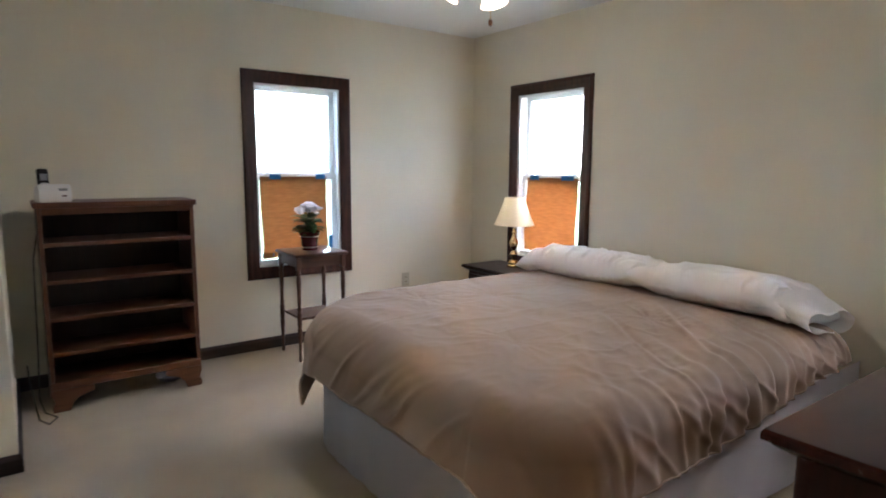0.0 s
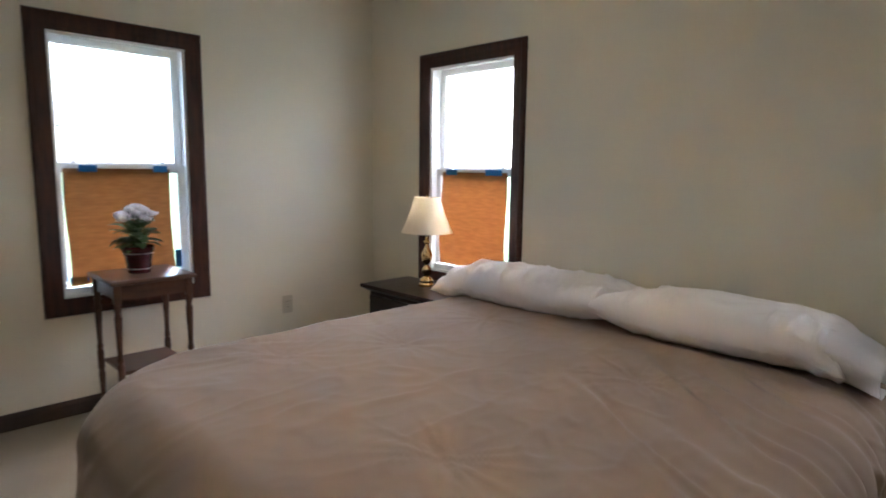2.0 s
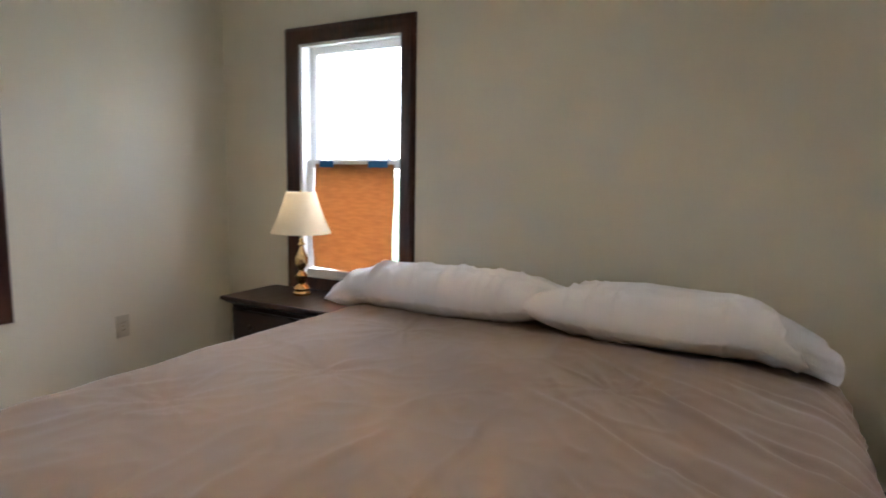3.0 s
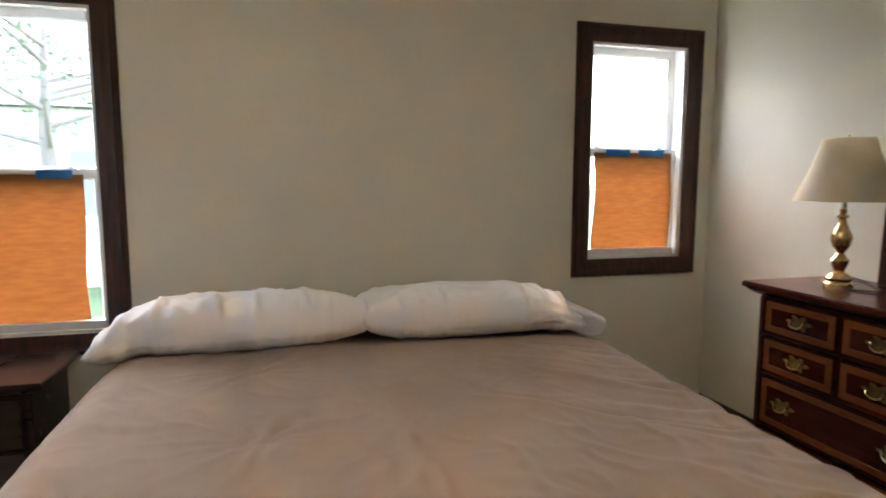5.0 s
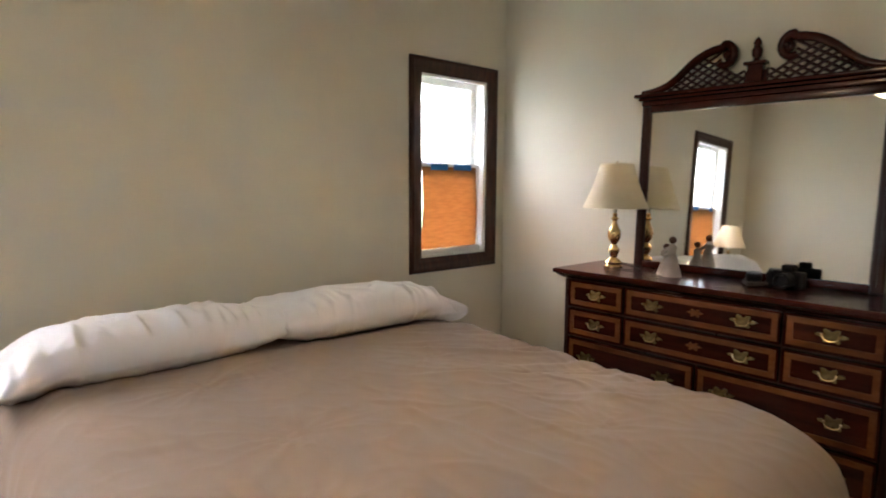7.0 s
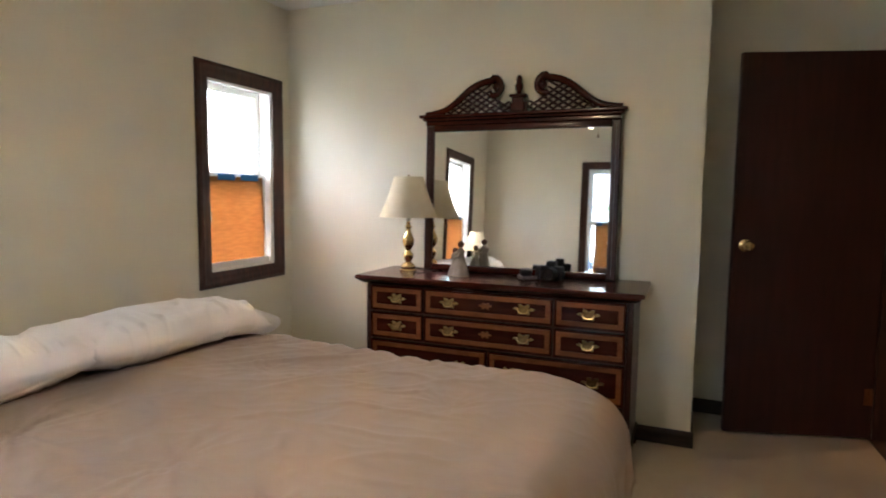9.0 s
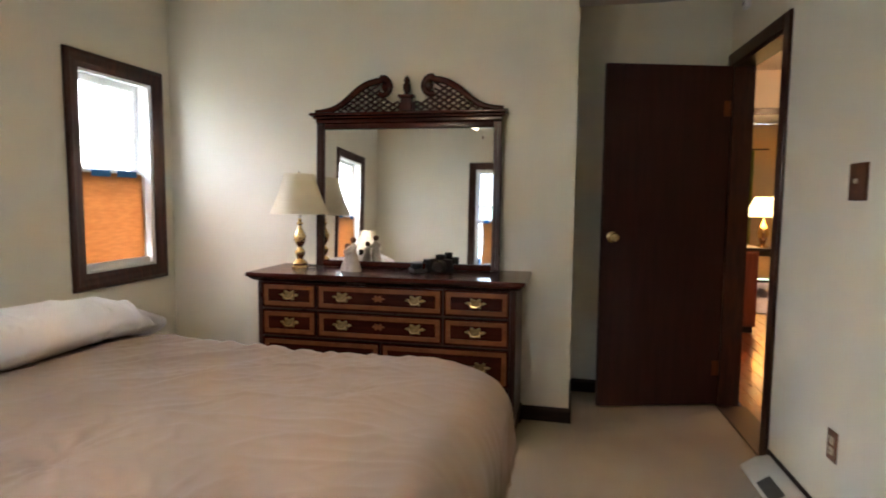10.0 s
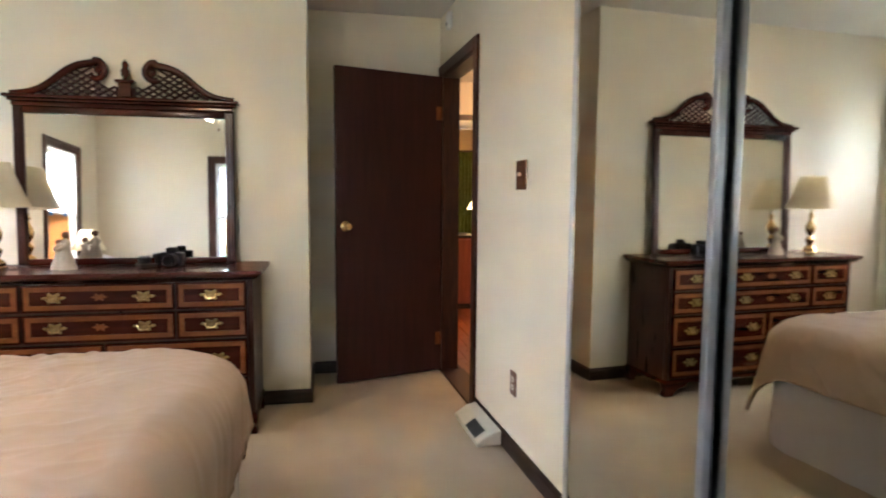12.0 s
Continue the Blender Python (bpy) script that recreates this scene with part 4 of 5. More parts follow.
for s in (-1, 1):
    bm = bmesh.new()
    pts = [(s * x, -0.024, CZ + z) for x, z in swan()]
    rr = [0.016 + 0.004 * math.sin(i / len(pts) * 3.1) for i in range(len(pts))]
    tube(bm, pts, rr, 10)
    part("swan_neck", bm, M["mahog"], mirror, "carved swan-neck moulding", smooth=True)
    bm = bmesh.new()
    lathe(bm, [(0.0, 0.0), (0.030, 0.0), (0.030, 0.012), (0.024, 0.018), (0.014, 0.020), (0.010, 0.027), (0.0, 0.029)], 20)
    bmesh.ops.transform(bm, matrix=pose(s * 0.122, -0.012, CZ + 0.150, 90), verts=bm.verts[:])
    part("rosette", bm, M["mahog"], mirror, smooth=True)
    # pierced fretwork under the neck

    def inside(x, z):
        if not (0.045 < x < 0.50 and 0.012 < z):
            return False
        if math.hypot(x - 0.075, (z - 0.125)) < 0.062:
            return False
        return z < (swan_height(x) - 0.006 if x > 0.155 else 0.12)

    for dirn in (1, -1):
        for k in range(-30, 60):
            run = []
            for i in range(160):
                x = 0.03 + i * 0.0032
                z = dirn * (x - 0.03) * 0.62 + k * 0.033 - 0.05
                if inside(x, z):
                    run.append((s * x, z))
                elif len(run) > 3:
                    break
                else:
                    run = []
            if len(run) > 3:
                (xa, za), (xb, zb) = run[0], run[-1]
                part("fret_bar", tube(bmesh.new(), [(xa, -0.020 - 0.003 * dirn, CZ + za), (xb, -0.020 - 0.003 * dirn, CZ + zb)], 0.0066, 6), M["mahog_v"], mirror)
bm = bmesh.new()
box(bm, -0.034, 0.034, -0.042, -0.006, CZ, CZ + 0.085, bevel=0.004)
box(bm, -0.048, 0.048, -0.050, 0.0, CZ + 0.085, CZ + 0.100, bevel=0.004)
part("plinth_block", bm, M["mahog"], mirror)
part("finial", lathe(bmesh.new(), [(0.0, CZ + 0.1), (0.020, CZ + 0.101), (0.012, CZ + 0.112), (0.020, CZ + 0.125), (0.023, CZ + 0.150), (0.014, CZ + 0.168), (0.018, CZ + 0.180), (0.013, CZ + 0.195), (0.0, CZ + 0.211)], 16, 0, -0.024),
     M["mahog"], mirror, "turned flame finial", smooth=True)
part("valance", prism(bmesh.new(), [(-0.050, 0), (0.050, 0), (0.050, 0.055), (0.0, 0.075), (-0.050, 0.055)], -0.020, -0.006), M["mahog"], mirror, m=pose(0, 0.0, CZ + 0.002))


# ---- lamps ----
def table_lamp(m, h, r0, r1, zs0, zs1, profile, label, facets=24, lit=None):
    th = thing("table_lamp", m, label, "table lamp")
    part("base", lathe(bmesh.new(), profile, facets), M["brass"], th, "polished turned brass base", smooth=True)
    top = profile[-1][1]
    part("candle_sleeve", lathe(bmesh.new(), [(0.010, top), (0.010, zs0 + 0.03), (0.013, zs0 + 0.035), (0.013, zs0 + 0.075), (0.0, zs0 + 0.078)], 14), M["plate"], th, smooth=True)
    bm = bmesh.new()
    seg, rows = 96, 8
    g = []
    for k in range(rows + 1):
        f = k / rows
        r = r0 + (r1 - r0) * f - 0.006 * math.sin(math.pi * f)
        g.append([bm.verts.new(((r + 0.0012 * (i % 2)) * math.cos(2 * math.pi * i / seg), (r + 0.0012 * (i % 2)) * math.sin(2 * math.pi * i / seg), zs0 + (zs1 - zs0) * f)) for i in range(seg)])
    for a, b in zip(g, g[1:]):
        for i in range(seg):
            bm.faces.new((a[i], a[(i + 1) % seg], b[(i + 1) % seg], b[i]))
    bmesh.ops.recalc_face_normals(bm, faces=bm.faces[:])
    bmesh.ops.solidify(bm, geom=bm.faces[:], thickness=0.0015)
    part("shade", bm, lit or M["shade"], th, "cream pleated fabric shade", smooth=True)
    for r, z in ((r0, zs0), (r1, zs1)):
        bm = tube(bmesh.new(), [(r * math.cos(2 * math.pi * i / 40), r * math.sin(2 * math.pi * i / 40), z) for i in range(41)], 0.0022, 6)
        part("trim_ring", bm, M["shade"], th)
    bm = bmesh.new()
    for a in (0, 2.094, 4.189):
        tube(bm, [(0.0, 0.0, zs1 - 0.012), (r1 * math.cos(a), r1 * math.sin(a), zs1 - 0.004)], 0.0015, 5)
    tube(bm, [(0.0, 0.0, zs0 + 0.07), (0.0, 0.0, zs1 - 0.01)], 0.002, 6)
    lathe(bm, [(0.005, zs1 - 0.012), (0.007, zs1 + 0.004), (0.0, zs1 + 0.016)], 10)
    part("harp", bm, M["brass"], th, smooth=True)
    return th


LP = [(0.0, 0.0), (0.056, 0.0), (0.056, 0.012), (0.046, 0.020), (0.050, 0.032), (0.038, 0.046), (0.020, 0.056), (0.024, 0.066), (0.034, 0.086), (0.036, 0.098), (0.022, 0.112), (0.015, 0.122),
      (0.020, 0.130), (0.030, 0.142), (0.036, 0.152), (0.041, 0.178), (0.038, 0.192), (0.026, 0.212), (0.015, 0.232), (0.013, 0.246), (0.024, 0.254), (0.024, 0.258), (0.012, 0.266), (0.014, 0.280), (0.011, 0.284)]
table_lamp(pose(2.440, 0.240, 0.856), 0.53, 0.162, 0.081, 0.312, 0.532, [(r * 0.84, z) for r, z in LP], "brass table lamp with a cream shade on the dresser", 20)
table_lamp(pose(3.265, 3.415, 0.5535), 0.53, 0.158, 0.078, 0.338, 0.553, [(r * 0.86, z * 1.08) for r, z in LP], "slim brass table lamp with a cream shade on the nightstand", 20)
bm = tube(bmesh.new(), [(2.40, 0.25, 0.860), (2.35, 0.27, 0.860), (2.30, 0.24, 0.861), (2.32, 0.19, 0.860), (2.40, 0.12, 0.860), (2.48, 0.06, 0.860), (2.58, 0.020, 0.861), (2.625, 0.010, 0.82)], 0.0028, 6)
solid("lamp_cord", bm, M["cord"], "thin dark lamp cord lying on the dresser top", "cord")


# ---- things on the dresser ----
bm = bmesh.new()
for cx, cy, hh, rr in ((0.0, 0.0, 0.165, 0.029), (-0.046, 0.012, 0.125, 0.027)):
    lathe(bm, [(0.0, 0.0), (rr * 1.45, 0.0), (rr * 1.2, hh * 0.18), (rr * 0.8, hh * 0.45), (rr * 0.52, hh * 0.62), (rr * 0.66, hh * 0.76), (rr * 0.3, hh * 0.83), (rr * 0.25, hh * 0.85)], 18, cx, cy)
tube(bm, [(-0.014, -0.010, 0.118), (-0.034, -0.024, 0.100), (-0.048, -0.010, 0.085)], [0.010, 0.008, 0.006], 8)
tube(bm, [(0.018, -0.006, 0.120), (0.010, -0.026, 0.098), (-0.024, -0.022, 0.088)], [0.010, 0.008, 0.006], 8)
nb = len(bm.faces)
for cx, cy, z, r in ((0.0, 0.0, 0.156, 0.016), (-0.046, 0.012, 0.122, 0.015)):
    bmesh.ops.create_icosphere(bm, subdivisions=2, radius=r, matrix=Matrix.Translation((cx, cy, z)))
bm.faces.ensure_lookup_table()
for f in bm.faces[nb:]:
    f.material_index = 1
solid("figurine", bm, [M["statue"], M["statue_dark"]], "small cream resin figurine standing on the dresser", "figurine", smooth=True, m=pose(2.11, 0.27, 0.8562, 0, 0, 160) @ Matrix.Scale(1.1, 4))

cam_thing = thing("photo_camera", pose(1.635, 0.18, 0.8562, 0, 0, 170), "black photo camera with a lens lying on the dresser", "camera")
part("body", B(-0.062, 0.062, -0.028, 0.028, 0.0, 0.072, bevel=0.010, seg=3), M["black_plastic"], cam_thing, smooth=True)
part("prism_hump", B(-0.024, 0.024, -0.026, 0.026, 0.070, 0.098, bevel=0.008, seg=3), M["black_plastic"], cam_thing, smooth=True)
part("grip", B(-0.078, -0.050, -0.044, 0.020, 0.0, 0.066, bevel=0.010, seg=3), M["black_plastic"], cam_thing, smooth=True)
bm = lathe(bmesh.new(), [(0.0, 0.0), (0.032, 0.0), (0.032, 0.03), (0.034, 0.031), (0.034, 0.062), (0.030, 0.066), (0.026, 0.066), (0.022, 0.056), (0.0, 0.054)], 24)
bmesh.ops.transform(bm, matrix=pose(0.014, -0.027, 0.037, 90), verts=bm.verts[:])
part("lens", bm, M["black_plastic"], cam_thing, smooth=True)
lens2 = thing("camera_lens", pose(1.765, 0.21, 0.8562), "short black spare lens standing on the dresser", "lens")
part("barrel", lathe(bmesh.new(), [(0.0, 0.0), (0.030, 0.0), (0.031, 0.020), (0.029, 0.022), (0.032, 0.026), (0.032, 0.044), (0.026, 0.050), (0.0, 0.050)], 22), M["black_plastic"], lens2, smooth=True)
part("cap", lathe(bmesh.new(), [(0.0, 0.0501), (0.028, 0.0501), (0.028, 0.056), (0.0, 0.057)], 22), M["grey_plastic"], lens2, smooth=True)
bm = tube(bmesh.new(), [(1.67, 0.18, 0.868), (1.695, 0.15, 0.867), (1.72, 0.24, 0.867), (1.76, 0.28, 0.867), (1.80, 0.22, 0.867), (1.82, 0.15, 0.866)], [0.010, 0.011, 0.010, 0.011, 0.010, 0.006], 6)
solid("camera_strap", bm, M["cord"], "dark camera strap coiled on the dresser", "strap", smooth=True)


# ---- nightstand ----
ns = thing("nightstand", pose(3.222, 3.375, 0), "nearly black wooden nightstand with a moulded top by the window", "nightstand")
bm = ogee_top(bmesh.new(), -0.335, 0.335, -0.178, 0.185, 0.508, 0.553, 0.042)
part("top", bm, M["ebony"], ns, "dark polished moulded top", m=pose(0, 0, 0, 0, 0, -90))
part("case", B(-0.178, 0.178, -0.33, 0.33, 0.09, 0.5078, bevel=0.004), M["ebony"], ns)
part("plinth", B(-0.195, 0.19, -0.34, 0.34, 0.0, 0.0898, bevel=0.006), M["ebony"], ns)
for z0, z1 in ((0.32, 0.49), (0.12, 0.305)):
    d = part("drawer", B(-0.203, -0.1855, -0.305, 0.305, z0, z1, bevel=0.004), M["ebony"], ns)
    for y in (-0.16, 0.16):
        part("knob", lathe(bmesh.new(), [(0.007, 0.0), (0.007, 0.012), (0.016, 0.018), (0.014, 0.028), (0.0, 0.031)], 14), M["ebony"], d, m=pose(-0.2032, y, (z0 + z1) / 2, 0, -90), smooth=True)


# ---- bookcase ----
bk = thing("bookcase", pose(0.538, 3.675, 0), "empty reddish-brown wooden bookcase on bracket feet", "bookcase")
hw, dp = 0.385, 0.34
for s in (-1, 1):
    xa = s * (hw - 0.011)
    part("side", B(xa - 0.011, xa + 0.011, 0.0, dp, 0.166, 1.107, bevel=0.003), M["bookwood_v"], bk)
part("top", B(-hw - 0.014, hw + 0.014, -0.016, dp + 0.004, 1.1075, 1.138, bevel=0.007, seg=3), M["bookwood"], bk)
part("head_rail", B(-hw + 0.0225, hw - 0.0225, 0.002, 0.02, 1.073, 1.107, bevel=0.002), M["bookwood"], bk)
# back panel carries the shelves' inner shade in its colour
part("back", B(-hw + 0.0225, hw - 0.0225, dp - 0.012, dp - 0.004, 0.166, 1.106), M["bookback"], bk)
for z in (0.924, 0.722, 0.518, 0.326):
    part("shelf", B(-hw + 0.0225, hw - 0.0225, 0.004, dp - 0.013, z - 0.021, z, bevel=0.003), M["bookwood"], bk)
    for s in (-1, 1):
        part("shelf_peg", tube(bmesh.new(), [(s * (hw - 0.0223), 0.05, z - 0.025), (s * (hw - 0.036), 0.05, z - 0.025)], 0.0035, 8), M["brass_old"], bk)
part("bottom_shelf", B(-hw, hw, -0.006, dp, 0.125, 0.1655, bevel=0.006, seg=3), M["bookwood"], bk)
for s, xa in ((1, -hw), (-1, hw - 0.20)):
    part("foot", bracket_foot(bmesh.new(), xa, xa + 0.20, -0.005, 0.017, 0.1245, s), M["bookwood"], bk)
    part("foot", B(xa if s > 0 else xa + 0.18, xa + 0.02 if s > 0 else xa + 0.20, dp - 0.09, dp, 0.0, 0.1245), M["bookwood_v"], bk)
ph = thing("cordless_phone", pose(0.235, 3.77, 1.1385, 0, 0, 12), "white cordless phone base with a black handset on the bookcase", "phone")
bm = bmesh.new()
prism(bm, [(-0.065, 0), (0.045, 0), (0.045, 0.03), (0.02, 0.085), (-0.045, 0.095), (-0.065, 0.06)], -0.075, 0.075)
bmesh.ops.bevel(bm, geom=bm.edges[:], offset=0.005, segments=2, affect="EDGES")
bmesh.ops.transform(bm, matrix=pose(0, 0, 0, 0, 0, 90), verts=bm.verts[:])
part("cradle", bm, M["white_plastic"], ph, smooth=True)
hs = part("handset", B(-0.066, -0.016, 0.0, 0.032, 0.02, 0.178, bevel=0.009, seg=3), M["black_plastic"], ph, "black handset standing in its cradle", smooth=True, m=pose(0, -0.045, 0.0, -8))
part("screen", B(-0.057, -0.025, -0.002, 0.0004, 0.115, 0.150, bevel=0.001), M["grey_plastic"], hs)
for r in range(4):
    for c in range(3):
        part("key", B(-0.057 + c * 0.0125, -0.048 + c * 0.0125, -0.003, 0.0004, 0.048 + r * 0.015, 0.057 + r * 0.015), M["white_plastic"], hs)
part("base_screen", B(0.015, 0.055, -0.063, -0.050, 0.045, 0.072, bevel=0.002), M["grey_plastic"], ph)
part("message_light", B(0.028, 0.048, -0.070, -0.060, 0.028, 0.036, bevel=0.001), M["pot"], ph)
bm = tube(bmesh.new(), [(0.19, 4.03, 1.12), (0.13, 4.03, 0.8), (0.115, 3.90, 0.35), (0.10, 3.80, 0.05), (0.12, 3.68, 0.010), (0.17, 3.58, 0.010), (0.13, 3.50, 0.010), (0.09, 3.56, 0.02), (0.065, 3.58, 0.20), (0.058, 3.60, 0.31)], 0.004, 6)
solid("phone_cord", bm, M["cord"], "dark phone cord running down beside the bookcase", "cord", smooth=True)
lathe_b = lathe(bmesh.new(), [(0.0, 0.0), (0.06, 0.0), (0.085, 0.03), (0.082, 0.032), (0.058, 0.006), (0.0, 0.005)], 26)
solid("plastic_dish", lathe_b, M["grey_plastic"], "shallow grey dish on the carpet under the bookcase", "dish", smooth=True, m=pose(0.78, 3.88, 0.003))


# ---- side table with the plant ----
st = thing("side_table", pose(1.75, 3.885, 0) @ Matrix.Diagonal((1.0, 1.04, 1.039, 1.0)), "small dark wooden side table with turned legs and a low shelf", "side table")
part("top", B(-0.195, 0.195, -0.185, 0.185, 0.700, 0.722, bevel=0.008, seg=3), M["tablewood"], st, smooth=True)
for s in (-1, 1):
    part("apron", B(-0.150, 0.150, s * 0.150 - 0.009, s * 0.150 + 0.009, 0.630, 0.6995), M["tablewood"], st)
    part("apron", B(s * 0.160 - 0.009, s * 0.160 + 0.009, -0.139, 0.139, 0.630, 0.6995), M["tablewood"], st)
for sx in (-1, 1):
    for sy in (-1, 1):
        bm = bmesh.new()
        box(bm, -0.016, 0.016, -0.016, 0.016, 0.615, 0.6995, bevel=0.002)
        lathe(bm, [(0.010, 0.0), (0.013, 0.02), (0.010, 0.05), (0.012, 0.15), (0.016, 0.22), (0.011, 0.235), (0.016, 0.245), (0.016, 0.33), (0.011, 0.34), (0.016, 0.355), (0.011, 0.37), (0.013, 0.44), (0.017, 0.55), (0.012, 0.575), (0.018, 0.59), (0.013, 0.602), (0.015, 0.6155)], 14)
        part("leg", bm, M["tablewood"], st, "slim turned leg", smooth=True, m=pose(sx * 0.164, sy * 0.154, 0))
part("shelf", B(-0.152, 0.152, -0.142, 0.142, 0.275, 0.293, bevel=0.004), M["tablewood"], st)

plant = thing("potted_plant", pose(1.745, 3.90, 0.7503), "flowering plant with pale pink blooms in a burgundy pot", "plant")
part("pot", lathe(bmesh.new(), [(0.0, 0.0), (0.050, 0.0), (0.052, 0.006), (0.066, 0.105), (0.073, 0.108), (0.075, 0.130), (0.070, 0.133), (0.066, 0.130), (0.064, 0.112), (0.0, 0.110)], 30), M["pot"], plant, "glazed burgundy pot with pale rings", smooth=True)
for z, r in ((0.022, 0.0552), (0.098, 0.0662)):
    part("pot_ring", tube(bmesh.new(), [(r * math.cos(2 * math.pi * i / 30), r * math.sin(2 * math.pi * i / 30), z) for i in range(31)], 0.0018, 5), M["petal"], plant)
part("soil", lathe(bmesh.new(), [(0.0, 0.118), (0.058, 0.116), (0.0655, 0.113), (0.06, 0.112)], 20), M["soil"], plant)
rng = random.Random(7)


def leaf_mesh(L, W, bend):
    bm = bmesh.new()
    rows = []
    for i in range(6):
        f = i / 5
        w = W * math.sin(math.pi * min(0.98, f * 0.92 + 0.06)) ** 0.7
        y, z = L * f, bend * f * f
        rows.append([bm.verts.new((-w, y, z + 0.25 * w)), bm.verts.new((0, y, z)), bm.verts.new((w, y, z + 0.25 * w))])
    for a, b in zip(rows, rows[1:]):
        bm.faces.new((a[0], a[1], b[1], b[0]))
        bm.faces.new((a[1], a[2], b[2], b[1]))
    return finish("leaf", bm, M["leaf"], True)


leafs = [leaf_mesh(0.075, 0.024, -0.02), leaf_mesh(0.060, 0.021, -0.028), leaf_mesh(0.085, 0.026, -0.035)]
for i in range(64):
    ob = new("leaf", leafs[i % 3])
    ob.parent = plant
    a, h = rng.uniform(0, 360), rng.uniform(0.13, 0.24)
    rad = rng.uniform(0.005, 0.05)
    ob.matrix_basis = pose(rad * -math.sin(radians(a)), rad * math.cos(radians(a)), h, rng.uniform(-5, 50), rng.uniform(-15, 15), a)
stems = [(rng.uniform(0.0, 0.105), rng.uniform(0, 6.283)) for _ in range(34)]


def bloom_mesh():
    bm = bmesh.new()
    r2 = random.Random(3)
    for ring, n, ti in ((0.018, 9, 15), (0.014, 8, 38), (0.009, 6, 62)):
        for k in range(n):
            a = 360 * k / n + r2.uniform(-12, 12)
            q = [bm.verts.new(c) for c in ((-0.002, 0, 0), (0.002, 0, 0), (0.0048, ring * 0.7, 0.001), (0.0, ring, 0.003), (-0.0048, ring * 0.7, 0.001))]
            bm.faces.new(q)
            bmesh.ops.transform(bm, matrix=pose(0, 0, 0.004, 0, 0, a) @ pose(0, 0, 0, ti), verts=q)
    return finish("bloom", bm, M["petal"], True)


bl = bloom_mesh()
bmst = bmesh.new()
for rad, a in stems:
    x, y = rad * math.cos(a), rad * math.sin(a)
    z = 0.312 - 4.5 * rad * rad + rng.uniform(-0.035, 0.01)
    tube(bmst, [(x * 0.15, y * 0.15, 0.115), (x * 0.55, y * 0.55, 0.22), (x, y, z)], 0.0016, 5)
    for _ in range(3):
        ob = new("bloom", bl)
        ob.parent = plant
        ob.matrix_basis = pose(x + rng.uniform(-0.014, 0.014), y + rng.uniform(-0.014, 0.014), z + rng.uniform(-0.012, 0.008), rng.uniform(-45, 45), rng.uniform(-45, 45), rng.uniform(0, 360)) @ Matrix.Scale(rng.uniform(1.0, 1.4), 4)
part("stems", bmst, M["leaf"], plant)


# ---- fittings ----
def outlet(m, plate, label):
    o = thing("wall_outlet", m, label, "outlet")
    part("plate", B(-0.036, 0.036, -0.006, -0.0008, -0.058, 0.058, bevel=0.002), plate, o)
    for z in (-0.020, 0.020):
        s = part("socket", B(-0.016, 0.016, -0.0085, -0.0062, z - 0.014, z + 0.014, bevel=0.001), M["plate"], o)
        for x in (-0.006, 0.006):
            part("slot", B(x - 0.0012, x + 0.0012, -0.0092, -0.0086, z - 0.004, z + 0.006), M["slot"], s)
    part("screw", lathe(bmesh.new(), [(0.0, 0.0), (0.003, 0.0), (0.002, 0.0015), (0.0, 0.0016)], 10), M["brass_old"], o, m=pose(0, -0.0062, 0, 90))
    return o


outlet(pose(2.716, YA, 0.393), M["plate"], "ivory electrical outlet on the wall between the windows")
outlet(WM @ pose(0, 0.93, 0.355, 0, 0, 90), M["plate_wood"], "dark brown electrical outlet low on the wall")
outlet(pose(XN, 3.60, 0.32, 0, 0, 90), M["plate"], "ivory outlet on the wall beside the bookcase")
sw = thing("light_switch", WM @ pose(0, 0.99, 1.333, 0, 0, 90), "wooden light switch plate beside the doorway", "light switch")
part("plate", B(-0.058, 0.058, -0.010, -0.0008, -0.066, 0.066, bevel=0.004), M["plate_wood"], sw)
part("toggle", B(-0.005, 0.005, -0.022, -0.0102, -0.006, 0.010, bevel=0.002), M["plate"], sw)
for z in (-0.036, 0.036):
    part("screw", lathe(bmesh.new(), [(0.0, 0.0), (0.003, 0.0), (0.002, 0.0015), (0.0, 0.0016)], 10), M["brass_old"], sw, m=pose(0, -0.0102, z, 90))
ch = thing("door_chime", WM @ pose(0, -0.28, 2.36, 0, 0, 90), "small white plastic sensor box high on the wall", "sensor")
part("cover", B(-0.030, 0.030, -0.034, -0.0008, -0.055, 0.055, bevel=0.010, seg=3), M["white_plastic"], ch, smooth=True)
part("lens", B(-0.014, 0.014, -0.037, -0.0342, -0.036, -0.014, bevel=0.002), M["grey_plastic"], ch)

rg = thing("floor_register", WM @ pose(0.016, 0.60, 0.004), "white metal heating register with a dark grille on the carpet", "heating vent")
bm = bmesh.new()
prism(bm, [(0.0, 0.0), (0.125, 0.0), (0.125, 0.018), (0.060, 0.062), (0.0, 0.075)], -0.215, 0.215)
bmesh.ops.bevel(bm, geom=bm.edges[:], offset=0.004, segments=2, affect="EDGES")
part("housing", bm, M["register"], rg)
gm = pose(0.0925, 0.07, 0.0395, 0, 34.1, 0)
part("grille", B(-0.032, 0.032, -0.085, 0.085, -0.002, 0.0035), M["grille"], rg, m=gm)
for k in range(12):
    part("louvre", B(-0.030, 0.030, -0.0022, 0.0022, 0.0036, 0.0075), M["grille"], rg, m=gm @ pose(0, -0.075 + k * 0.0136, 0, 25))


